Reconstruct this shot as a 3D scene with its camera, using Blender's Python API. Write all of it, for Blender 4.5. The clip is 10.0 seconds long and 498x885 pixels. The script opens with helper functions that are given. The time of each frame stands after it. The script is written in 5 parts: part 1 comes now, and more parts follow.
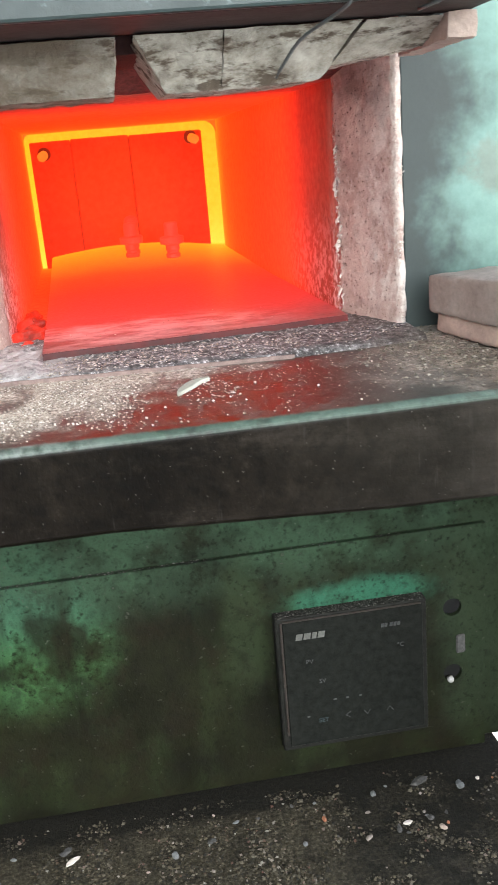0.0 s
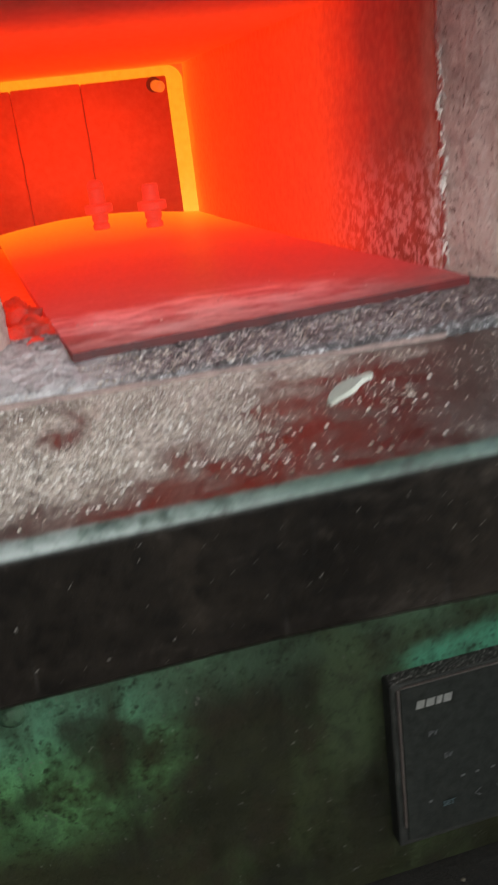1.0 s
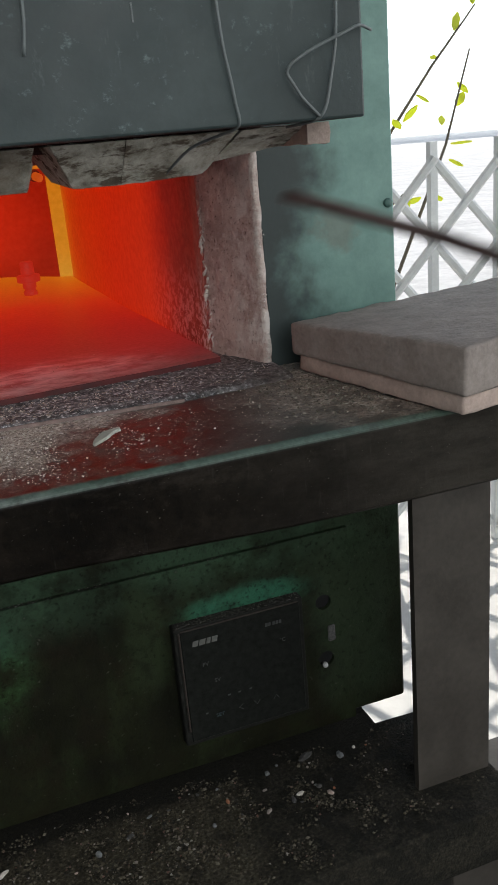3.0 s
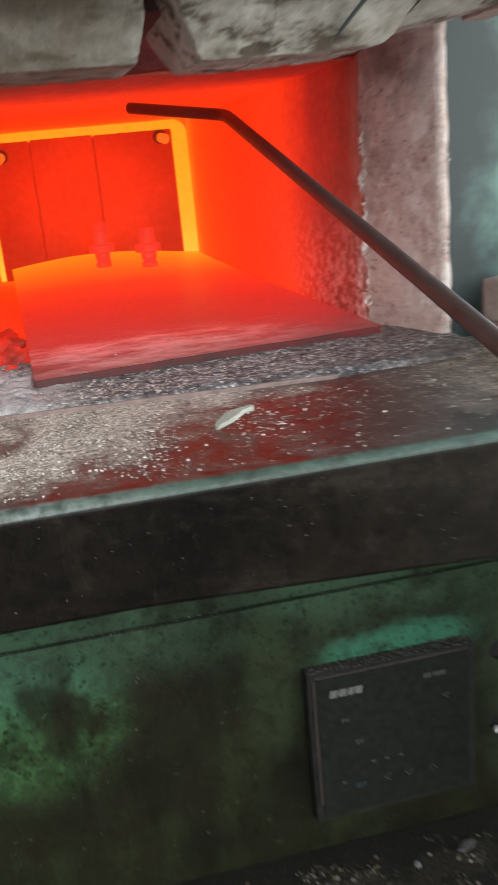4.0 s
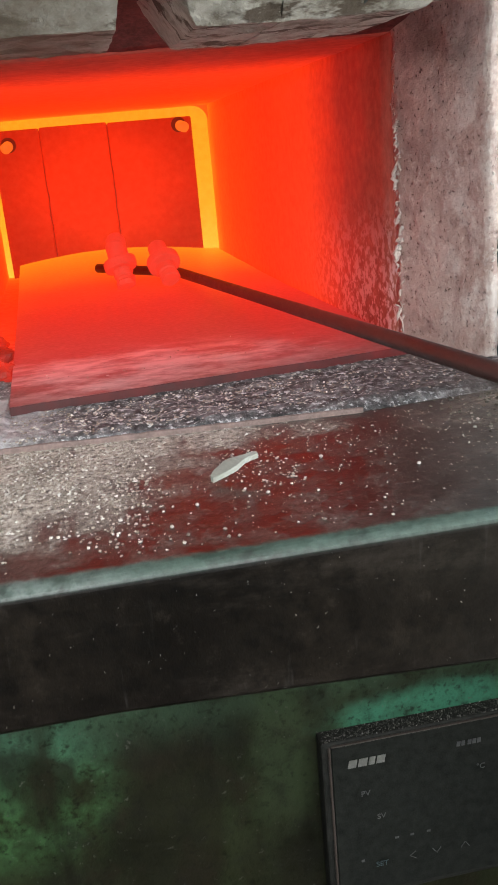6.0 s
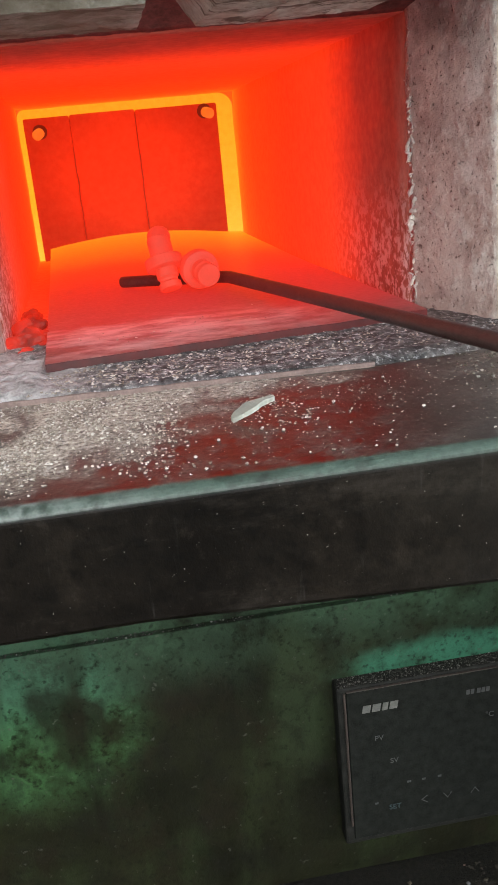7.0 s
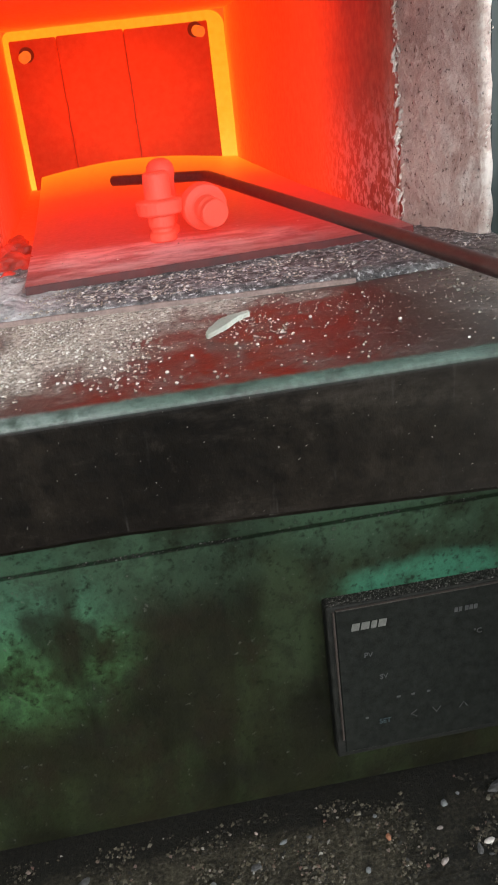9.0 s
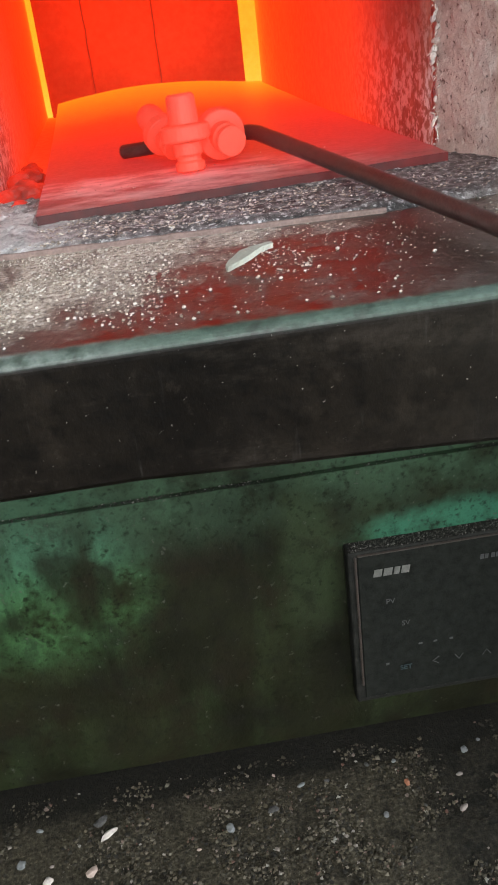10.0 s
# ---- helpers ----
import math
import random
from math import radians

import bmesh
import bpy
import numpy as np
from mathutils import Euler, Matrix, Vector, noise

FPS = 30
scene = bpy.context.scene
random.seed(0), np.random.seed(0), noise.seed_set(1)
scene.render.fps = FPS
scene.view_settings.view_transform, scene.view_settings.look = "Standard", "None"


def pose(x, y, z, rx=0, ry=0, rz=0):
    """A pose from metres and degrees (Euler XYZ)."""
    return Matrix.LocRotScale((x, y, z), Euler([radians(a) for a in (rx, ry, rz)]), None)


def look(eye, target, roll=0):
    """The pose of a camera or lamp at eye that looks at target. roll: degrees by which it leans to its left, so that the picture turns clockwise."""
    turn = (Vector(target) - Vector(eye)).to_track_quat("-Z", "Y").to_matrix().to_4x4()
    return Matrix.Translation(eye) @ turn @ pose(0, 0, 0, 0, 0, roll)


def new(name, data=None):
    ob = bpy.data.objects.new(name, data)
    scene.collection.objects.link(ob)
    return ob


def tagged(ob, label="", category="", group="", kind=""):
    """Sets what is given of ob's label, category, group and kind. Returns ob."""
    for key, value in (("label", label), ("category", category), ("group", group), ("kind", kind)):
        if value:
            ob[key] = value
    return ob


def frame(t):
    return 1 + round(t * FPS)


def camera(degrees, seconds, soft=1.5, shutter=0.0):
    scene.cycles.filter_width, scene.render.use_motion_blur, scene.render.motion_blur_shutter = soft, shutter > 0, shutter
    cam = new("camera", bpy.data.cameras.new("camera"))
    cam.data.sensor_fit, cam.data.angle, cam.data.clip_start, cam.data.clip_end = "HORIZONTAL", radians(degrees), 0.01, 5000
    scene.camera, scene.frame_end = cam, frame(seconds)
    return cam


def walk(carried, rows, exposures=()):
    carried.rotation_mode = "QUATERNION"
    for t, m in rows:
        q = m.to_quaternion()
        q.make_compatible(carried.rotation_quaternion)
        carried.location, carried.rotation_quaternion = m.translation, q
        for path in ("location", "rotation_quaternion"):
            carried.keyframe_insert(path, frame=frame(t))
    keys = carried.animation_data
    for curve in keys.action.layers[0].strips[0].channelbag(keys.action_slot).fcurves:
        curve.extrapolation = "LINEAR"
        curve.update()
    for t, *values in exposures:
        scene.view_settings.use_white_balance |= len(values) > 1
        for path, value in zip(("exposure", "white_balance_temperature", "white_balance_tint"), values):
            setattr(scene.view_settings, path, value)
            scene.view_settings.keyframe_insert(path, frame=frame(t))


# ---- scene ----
cam = camera(31.7, 10.0, soft=1.5, shutter=0.4)
# seconds, eye, target, roll
PATH = [
    (0, (-0.0010, 0.0090, 0.3990), (0.2300, 1.8940, -0.2290), -4.90),
    (0.5, (-0.0250, 0.0400, 0.4170), (0.2410, 1.8950, -0.2820), -5.00),
    (0.7, (-0.0441, 0.0695, 0.4160), (0.0288, 0.4374, 0.2769), -6.09),
    (1, (-0.0636, 0.1584, 0.3780), (0.0216, 0.5246, 0.2414), -6.94),
    (1.2, (-0.0850, 0.1640, 0.3630), (0.4110, 1.9830, -0.3060), -7.60),
    (1.5, (-0.1010, 0.1410, 0.3800), (0.4660, 1.9340, -0.3000), -7.40),
    (1.8, (-0.0975, 0.0917, 0.3939), (0.0250, 0.4489, 0.2620), -7.26),
    (2, (-0.0768, 0.0314, 0.4248), (0.0470, 0.3867, 0.2890), -5.87),
    (2.2, (-0.0794, -0.0359, 0.4423), (0.0494, 0.3184, 0.3084), -5.11),
    (3.3, (-0.0335, -0.0382, 0.4382), (0.0798, 0.3232, 0.3096), -5.01),
    (3.5, (-0.0286, 0.0031, 0.4236), (0.0745, 0.3687, 0.2982), -5.09),
    (3.7, (-0.0283, 0.0543, 0.4022), (0.0674, 0.4218, 0.2766), -5.12),
    (4, (-0.0319, 0.0839, 0.3924), (0.0403, 0.4574, 0.2688), -5.52),
    (4.2, (-0.0300, 0.1327, 0.3790), (0.0332, 0.5098, 0.2615), -5.90),
    (4.5, (-0.0203, 0.1500, 0.4053), (0.0362, 0.5287, 0.2894), -5.78),
    (5, (-0.0121, 0.1448, 0.3875), (0.0449, 0.5240, 0.2738), -5.57),
    (5.2, (-0.0134, 0.1520, 0.3934), (0.0528, 0.5281, 0.2745), -5.92),
    (6.3, (-0.0099, 0.1281, 0.3908), (0.0451, 0.5035, 0.2640), -5.05),
    (6.5, (-0.0095, 0.1139, 0.3887), (0.0413, 0.4910, 0.2655), -5.47),
    (7, (-0.0142, 0.1156, 0.3833), (0.0332, 0.4918, 0.2558), -5.55),
    (7.5, (-0.0098, 0.1236, 0.3833), (0.0369, 0.4985, 0.2519), -5.40),
    (8, (-0.0098, 0.1238, 0.3821), (0.0370, 0.4973, 0.2468), -5.47),
    (8.5, (-0.0036, 0.1220, 0.3750), (0.0415, 0.4926, 0.2315), -5.95),
    (9, (-0.0043, 0.1124, 0.3759), (0.0346, 0.4794, 0.2218), -6.80),
    (9.5, (0.0000, 0.1267, 0.3711), (0.0298, 0.4887, 0.2038), -7.26),
    (10, (-0.0028, 0.1267, 0.3706), (0.0223, 0.4838, 0.1922), -7.11),
]
EXPOSURES = [(0.0, 1.55), (0.5, 1.2), (0.8, 0.98), (1.2, 0.85), (1.5, 0.9), (1.8, 0.98), (2.2, 0.98), (3.3, -0.62), (3.5, -0.55), (3.7, 0.4), (4.0, 0.9), (4.2, 0.85), (4.5, 0.68), (5.0, 0.78), (6.5, 0.95), (10.0, 1.05)]
walk(cam, [(t, look(eye, target, roll)) for t, eye, target, roll in PATH], EXPOSURES)

# ---- world and light ----
world = bpy.data.worlds.new("world")
scene.world = world
world.use_nodes = True
wn = world.node_tree
sky = wn.nodes.new("ShaderNodeTexSky")
sky.sky_type = "NISHITA"
sky.sun_disc = False
sky.sun_elevation, sky.sun_rotation = radians(49), radians(20)
sky.air_density, sky.dust_density = 1.0, 0.6
wn.links.new(sky.outputs["Color"], wn.nodes["Background"].inputs["Color"])
wn.nodes["Background"].inputs["Strength"].default_value = 0.15
sun = new("sun", bpy.data.lights.new("sun", "SUN"))
sun.data.energy, sun.data.angle, sun.data.color = 5.0, radians(0.6), (1.0, 0.95, 0.88)
sun.matrix_world = look((1.5, 4.1, 5.0), (0, 0, 0))
# fill lamp added behind the camera to light the furnace's front
front_fill = new("front_fill_lamp", bpy.data.lights.new("front_fill_lamp", "AREA"))
front_fill.data.shape, front_fill.data.size, front_fill.data.size_y = "RECTANGLE", 1.5, 1.3
front_fill.data.energy, front_fill.data.color = 23.0, (1.0, 0.985, 0.945)
front_fill.matrix_world = look((-0.10, -1.72, 1.15), (0.05, 0.5, 0.32))
# added area lamp standing in for sky light from the open yard side
side = new("yard_daylight", bpy.data.lights.new("yard_daylight", "AREA"))
side.data.shape, side.data.size, side.data.size_y = "RECTANGLE", 1.8, 1.5
side.data.energy, side.data.color = 20.0, (1.0, 0.985, 0.95)
side.matrix_world = look((1.95, -0.55, 0.75), (0.10, 0.45, 0.15))


# how bright glowing things are against the daylight
GLOW = 0.5


# ---- material helpers ----
def nodes_of(name):
    m = bpy.data.materials.new(name)
    m.use_nodes = True
    return m, m.node_tree, m.node_tree.nodes["Principled BSDF"]


def node(tree, kind, **values):
    n = tree.nodes.new("ShaderNode" + kind)
    for key, value in values.items():
        n.inputs[key.replace("_", " ")].default_value = value
    return n


def place_of(tree):
    """World position, in metres."""
    return tree.nodes.new("ShaderNodeNewGeometry").outputs["Position"]


def object_place(tree):
    return tree.nodes.new("ShaderNodeTexCoord").outputs["Object"]


def noise_of(tree, where, scale, detail=4.0, rough=0.6, stretch=None):
    if stretch:
        mp = tree.nodes.new("ShaderNodeMapping")
        mp.inputs["Scale"].default_value = stretch
        tree.links.new(where, mp.inputs["Vector"])
        where = mp.outputs["Vector"]
    n = node(tree, "TexNoise", Scale=scale, Detail=detail, Roughness=rough)
    tree.links.new(where, n.inputs["Vector"])
    return n.outputs["Fac"]


def ramp(tree, value, stops):
    r = tree.nodes.new("ShaderNodeValToRGB")
    els = r.color_ramp.elements
    while len(els) < len(stops):
        els.new(0.5)
    for e, (p, c) in zip(els, stops):
        e.position = p
        e.color = (*c, 1) if len(c) == 3 else c
    tree.links.new(value, r.inputs["Fac"])
    return r.outputs["Color"]


def grey(v):
    return (v, v, v)


def mix(tree, fac, a, b, blend="MIX"):
    m = tree.nodes.new("ShaderNodeMix")
    m.data_type, m.blend_type = "RGBA", blend
    if isinstance(fac, float):
        m.inputs["Factor"].default_value = fac
    else:
        tree.links.new(fac, m.inputs["Factor"])
    for name, v in (("A", a), ("B", b)):
        sock = [s for s in m.inputs if s.name == name and s.type == "RGBA"][0]
        if isinstance(v, tuple):
            sock.default_value = (*v, 1)
        else:
            tree.links.new(v, sock)
    return [s for s in m.outputs if s.type == "RGBA"][0]


def math_of(tree, op, a, b=0.0, clamp=False):
    m = tree.nodes.new("ShaderNodeMath")
    m.operation, m.use_clamp = op, clamp
    for k, v in enumerate((a, b)):
        if isinstance(v, (int, float)):
            m.inputs[k].default_value = v
        else:
            tree.links.new(v, m.inputs[k])
    return m.outputs["Value"]


def span(tree, value, a, b):
    """0 at a, 1 at b, clamped and eased."""
    m = tree.nodes.new("ShaderNodeMapRange")
    m.interpolation_type = "SMOOTHSTEP"
    for key, v in (("From Min", a), ("From Max", b)):
        m.inputs[key].default_value = v
    tree.links.new(value, m.inputs["Value"])
    return m.outputs["Result"]


def axes_of(tree, where):
    s = tree.nodes.new("ShaderNodeSeparateXYZ")
    tree.links.new(where, s.inputs["Vector"])
    return s.outputs["X"], s.outputs["Y"], s.outputs["Z"]


def bump(tree, bsdf, height, distance, strength=1.0):
    b = node(tree, "Bump", Strength=strength, Distance=distance)
    tree.links.new(height, b.inputs["Height"])
    tree.links.new(b.outputs["Normal"], bsdf.inputs["Normal"])


def blob(tree, where, centre, size, wobble=0.35, scale=40.0):
    """A soft-edged stain round a centre: 1 inside, 0 outside, with a ragged border."""
    mp = tree.nodes.new("ShaderNodeMapping")
    mp.vector_type = "TEXTURE"
    mp.inputs["Location"].default_value = centre
    mp.inputs["Scale"].default_value = size
    tree.links.new(where, mp.inputs["Vector"])
    ln = tree.nodes.new("ShaderNodeVectorMath")
    ln.operation = "LENGTH"
    tree.links.new(mp.outputs["Vector"], ln.inputs[0])
    n = noise_of(tree, where, scale, 5.0, 0.65)
    d = math_of(tree, "ADD", ln.outputs["Value"], math_of(tree, "MULTIPLY", math_of(tree, "SUBTRACT", n, 0.5), 4 * wobble))
    return span(tree, d, 1.25, 0.45)


def simple(name, colour, rough=0.6, metal=0.0, vary=0.25, scale=60.0, relief=0.0004, local=False):
    m, tree, bsdf = nodes_of(name)
    where = object_place(tree) if local else place_of(tree)
    a = noise_of(tree, where, scale, 6.0, 0.65)
    b = noise_of(tree, where, scale * 7, 3.0, 0.6)
    both = math_of(tree, "ADD", math_of(tree, "MULTIPLY", a, 0.65), math_of(tree, "MULTIPLY", b, 0.35))
    dark = tuple(c * (1 - vary) for c in colour)
    lite = tuple(min(1, c * (1 + vary)) for c in colour)
    tree.links.new(ramp(tree, both, [(0.3, dark), (0.7, lite)]), bsdf.inputs["Base Color"])
    tree.links.new(ramp(tree, a, [(0.3, grey(max(0.05, rough - 0.12))), (0.7, grey(min(1, rough + 0.12)))]), bsdf.inputs["Roughness"])
    bsdf.inputs["Metallic"].default_value = metal
    if relief:
        bump(tree, bsdf, both, relief)
    return m


# ---- materials ----
def hot_material(name, cold, stops, start, end, axis=1, dapple=0.25, relief=0.0008, scale=45.0, ashy=0.9, dusty=0.0):
    """Refractory or steel that glows by its heat: dark by the mouth, hotter towards the back."""
    m, tree, bsdf = nodes_of(name)
    where = place_of(tree)
    xyz = axes_of(tree, where)
    n = noise_of(tree, where, scale, 5.0, 0.6)
    fine = noise_of(tree, where, scale * 6, 3.0, 0.6)
    wob = math_of(tree, "MULTIPLY", math_of(tree, "SUBTRACT", n, 0.5), 0.10)
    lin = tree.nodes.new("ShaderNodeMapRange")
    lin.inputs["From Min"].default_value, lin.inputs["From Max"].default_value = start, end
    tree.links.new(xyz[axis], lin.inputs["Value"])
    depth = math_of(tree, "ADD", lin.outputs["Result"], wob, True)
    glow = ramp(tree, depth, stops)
    # shading towards the back slab's edges, put into its glow colour
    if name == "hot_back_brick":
        rim_shade = math_of(tree, "SUBTRACT", 1.0, blob(tree, where, (0.008, 1.006, 0.370), (0.086, 0.5, 0.063), 0.12, 22))
        glow = mix(tree, math_of(tree, "MULTIPLY", rim_shade, 0.72), glow, (0.36, 0.005, 0.002))
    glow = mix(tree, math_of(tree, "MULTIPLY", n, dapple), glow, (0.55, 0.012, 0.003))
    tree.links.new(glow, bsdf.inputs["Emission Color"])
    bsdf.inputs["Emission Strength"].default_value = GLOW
    col = ramp(tree, fine, [(0.35, tuple(c * 0.6 for c in cold)), (0.7, cold)])
    ash = math_of(tree, "MULTIPLY", span(tree, xyz[1], 0.72, 0.56), span(tree, xyz[2], 0.375, 0.315))
    ash = math_of(tree, "MULTIPLY", ash, ramp(tree, noise_of(tree, where, 210, 4.0, 0.7), [(0.47, grey(0.0)), (0.56, grey(ashy))]))
    col = mix(tree, ash, col, (0.62, 0.54, 0.52))
    if dusty:
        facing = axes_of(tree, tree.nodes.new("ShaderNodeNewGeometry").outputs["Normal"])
        film = math_of(tree, "MULTIPLY", blob(tree, where, (-0.005, 0.530, 0.305), (0.100, 0.058, 0.5), 0.3, 40), span(tree, facing[2], 0.5, 0.9))
        film = math_of(tree, "MULTIPLY", film, ramp(tree, noise_of(tree, where, 46, 5.0, 0.68, (0.55, 1.0, 1.0)), [(0.42, grey(0.0)), (0.60, grey(dusty))]))
        col = mix(tree, film, col, (0.60, 0.52, 0.53))
        # edge faces blackened in the colour by facing, against the daylight they catch
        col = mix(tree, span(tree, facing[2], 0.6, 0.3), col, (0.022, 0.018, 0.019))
    tree.links.new(col, bsdf.inputs["Base Color"])
    bsdf.inputs["Roughness"].default_value = 0.85
    bump(tree, bsdf, math_of(tree, "ADD", n, math_of(tree, "MULTIPLY", fine, 0.5)), relief)
    return m


# the last stops put the element's halo into the walls' own glow
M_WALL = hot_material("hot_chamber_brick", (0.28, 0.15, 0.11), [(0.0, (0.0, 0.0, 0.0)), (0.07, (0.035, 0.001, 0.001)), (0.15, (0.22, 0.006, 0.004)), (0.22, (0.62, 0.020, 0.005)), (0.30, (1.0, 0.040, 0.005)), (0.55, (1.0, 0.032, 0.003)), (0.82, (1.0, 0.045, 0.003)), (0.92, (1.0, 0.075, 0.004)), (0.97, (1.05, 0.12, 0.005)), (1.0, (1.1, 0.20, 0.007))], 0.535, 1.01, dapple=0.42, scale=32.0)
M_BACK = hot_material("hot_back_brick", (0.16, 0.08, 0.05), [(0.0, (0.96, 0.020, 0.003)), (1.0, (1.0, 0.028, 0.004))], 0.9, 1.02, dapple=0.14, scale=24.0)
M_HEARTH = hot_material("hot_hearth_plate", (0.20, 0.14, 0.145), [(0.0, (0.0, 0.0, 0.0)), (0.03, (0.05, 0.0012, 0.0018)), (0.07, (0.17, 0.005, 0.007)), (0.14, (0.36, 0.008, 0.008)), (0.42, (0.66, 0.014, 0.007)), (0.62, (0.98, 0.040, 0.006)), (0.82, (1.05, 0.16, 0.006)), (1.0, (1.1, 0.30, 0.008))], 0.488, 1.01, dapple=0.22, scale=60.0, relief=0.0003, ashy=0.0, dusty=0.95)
M_HEARTH.node_tree.nodes["Principled BSDF"].inputs["Roughness"].default_value = 0.45


def glow_material(name, colour, cold=(0.2, 0.12, 0.1), vary=0.2, scale=120.0):
    m, tree, bsdf = nodes_of(name)
    where = object_place(tree)
    n = noise_of(tree, where, scale, 4.0, 0.6)
    lo = tuple(c * (1 - vary) for c in colour)
    tree.links.new(ramp(tree, n, [(0.3, lo), (0.65, colour)]), bsdf.inputs["Emission Color"])
    bsdf.inputs["Emission Strength"].default_value = GLOW
    bsdf.inputs["Base Color"].default_value = (*cold, 1)
    bsdf.inputs["Roughness"].default_value = 0.6
    bump(tree, bsdf, n, 0.0003)
    return m


M_RING = hot_material("white_hot_element", (0.2, 0.12, 0.1), [(0.0, (1.3, 0.60, 0.05)), (0.3, (1.25, 0.48, 0.02)), (0.75, (1.2, 0.42, 0.015)), (1.0, (1.2, 0.38, 0.012))], 0.298, 0.4345, axis=2, dapple=0.12, scale=30.0)
M_PART = glow_material("red_hot_steel", (0.84, 0.030, 0.013), cold=(0.17, 0.075, 0.05), vary=0.15, scale=90.0)
M_LEAD = glow_material("hot_element_lead", (1.0, 0.16, 0.015), vary=0.2)
M_CORNER = glow_material("hot_corner_brick", (1.0, 0.085, 0.004), vary=0.15, scale=60.0)
M_LUMP = glow_material("dull_red_refractory", (0.85, 0.020, 0.003), cold=(0.06, 0.03, 0.025), vary=0.8, scale=70.0)
M_SOCKET = glow_material("scorched_socket", (0.16, 0.004, 0.001), cold=(0.04, 0.03, 0.03))
M_CRACK = glow_material("scorched_joint", (0.45, 0.010, 0.002), cold=(0.05, 0.03, 0.03), scale=60.0)


def lining_material():
    m, tree, bsdf = nodes_of("refractory_lining")
    where = place_of(tree)
    x, y, z = axes_of(tree, where)
    big = noise_of(tree, where, 30, 6.0, 0.65)
    fine = noise_of(tree, where, 420, 4.0, 0.7)
    col = ramp(tree, big, [(0.3, (0.40, 0.29, 0.255)), (0.5, (0.55, 0.42, 0.37)), (0.72, (0.67, 0.55, 0.49))])
    col = mix(tree, ramp(tree, fine, [(0.31, grey(0.75)), (0.38, grey(0.0))]), col, (0.20, 0.14, 0.12))
    fleck = noise_of(tree, where, 210, 5.0, 0.75)
    col = mix(tree, ramp(tree, fleck, [(0.54, grey(0.0)), (0.66, grey(0.7))]), col, (0.78, 0.70, 0.65))
    col = mix(tree, ramp(tree, fleck, [(0.34, grey(0.7)), (0.43, grey(0.0))]), col, (0.30, 0.20, 0.175))
    stain = noise_of(tree, where, 95, 6.0, 0.7)
    col = mix(tree, ramp(tree, stain, [(0.36, grey(0.45)), (0.50, grey(0.0))]), col, (0.30, 0.22, 0.195))
    # white sinter towards the outer edge, soot towards the top and outside
    edge = math_of(tree, "MULTIPLY", span(tree, x, 0.134, 0.1445), ramp(tree, noise_of(tree, where, 70, 5.0, 0.7), [(0.44, grey(0.0)), (0.6, grey(0.75))]))
    col = mix(tree, edge, col, (0.78, 0.72, 0.67))
    soot = math_of(tree, "MULTIPLY", span(tree, z, 0.36, 0.44), ramp(tree, noise_of(tree, where, 38, 5.0, 0.6), [(0.44, grey(0.0)), (0.66, grey(0.6))]))
    col = mix(tree, soot, col, (0.07, 0.055, 0.05))
    tree.links.new(col, bsdf.inputs["Base Color"])
    bsdf.inputs["Roughness"].default_value = 0.92
    pits = ramp(tree, fine, [(0.28, grey(0.0)), (0.37, grey(1.0))])
    bump(tree, bsdf, math_of(tree, "ADD", math_of(tree, "ADD", pits, fleck), math_of(tree, "MULTIPLY", big, 1.5)), 0.0016)
    return m


M_LINING = lining_material()
M_LINTEL = simple("scorched_maroon_refractory", (0.15, 0.060, 0.052), 0.92, vary=0.75, scale=70, relief=0.0018)
M_CRUST = simple("white_crust", (0.66, 0.60, 0.55), 0.95, vary=0.35, scale=140, relief=0.0008)


def sill_material():
    m, tree, bsdf = nodes_of("ashy_refractory_sill")
    where = place_of(tree)
    x, y, z = axes_of(tree, where)
    big = noise_of(tree, where, 38, 5.0, 0.65)
    mid = noise_of(tree, where, 170, 5.0, 0.7)
    fine = noise_of(tree, where, 400, 4.0, 0.75)
    col = ramp(tree, mid, [(0.34, (0.025, 0.025, 0.025)), (0.50, (0.082, 0.081, 0.080)), (0.64, (0.25, 0.248, 0.245))])
    col = mix(tree, ramp(tree, big, [(0.40, grey(0.0)), (0.64, grey(0.6))]), col, ramp(tree, mid, [(0.36, (0.05, 0.05, 0.053)), (0.62, (0.36, 0.36, 0.37))]))
    col = mix(tree, ramp(tree, fine, [(0.55, grey(0.0)), (0.62, grey(0.95))]), col, (0.78, 0.78, 0.79))
    col = mix(tree, ramp(tree, fine, [(0.30, grey(0.8)), (0.42, grey(0.0))]), col, (0.025, 0.025, 0.027))
    rough_left = blob(tree, where, (-0.080, 0.475, 0.3), (0.052, 0.07, 0.5), 0.25, 45)
    pale = ramp(tree, mid, [(0.32, (0.20, 0.19, 0.19)), (0.55, (0.60, 0.58, 0.58))])
    col = mix(tree, rough_left, col, pale)
    rusty = math_of(tree, "MULTIPLY", span(tree, x, 0.03, 0.13), ramp(tree, big, [(0.35, grey(0.15)), (0.65, grey(0.9))]))
    col = mix(tree, rusty, col, ramp(tree, mid, [(0.35, (0.05, 0.038, 0.034)), (0.6, (0.17, 0.135, 0.125)), (0.7, (0.36, 0.33, 0.31))]))
    tree.links.new(col, bsdf.inputs["Base Color"])
    bsdf.inputs["Roughness"].default_value = 0.7
    bump(tree, bsdf, math_of(tree, "ADD", math_of(tree, "ADD", mid, math_of(tree, "MULTIPLY", fine, 0.9)), big), 0.0016)
    return m


M_SILL = sill_material()


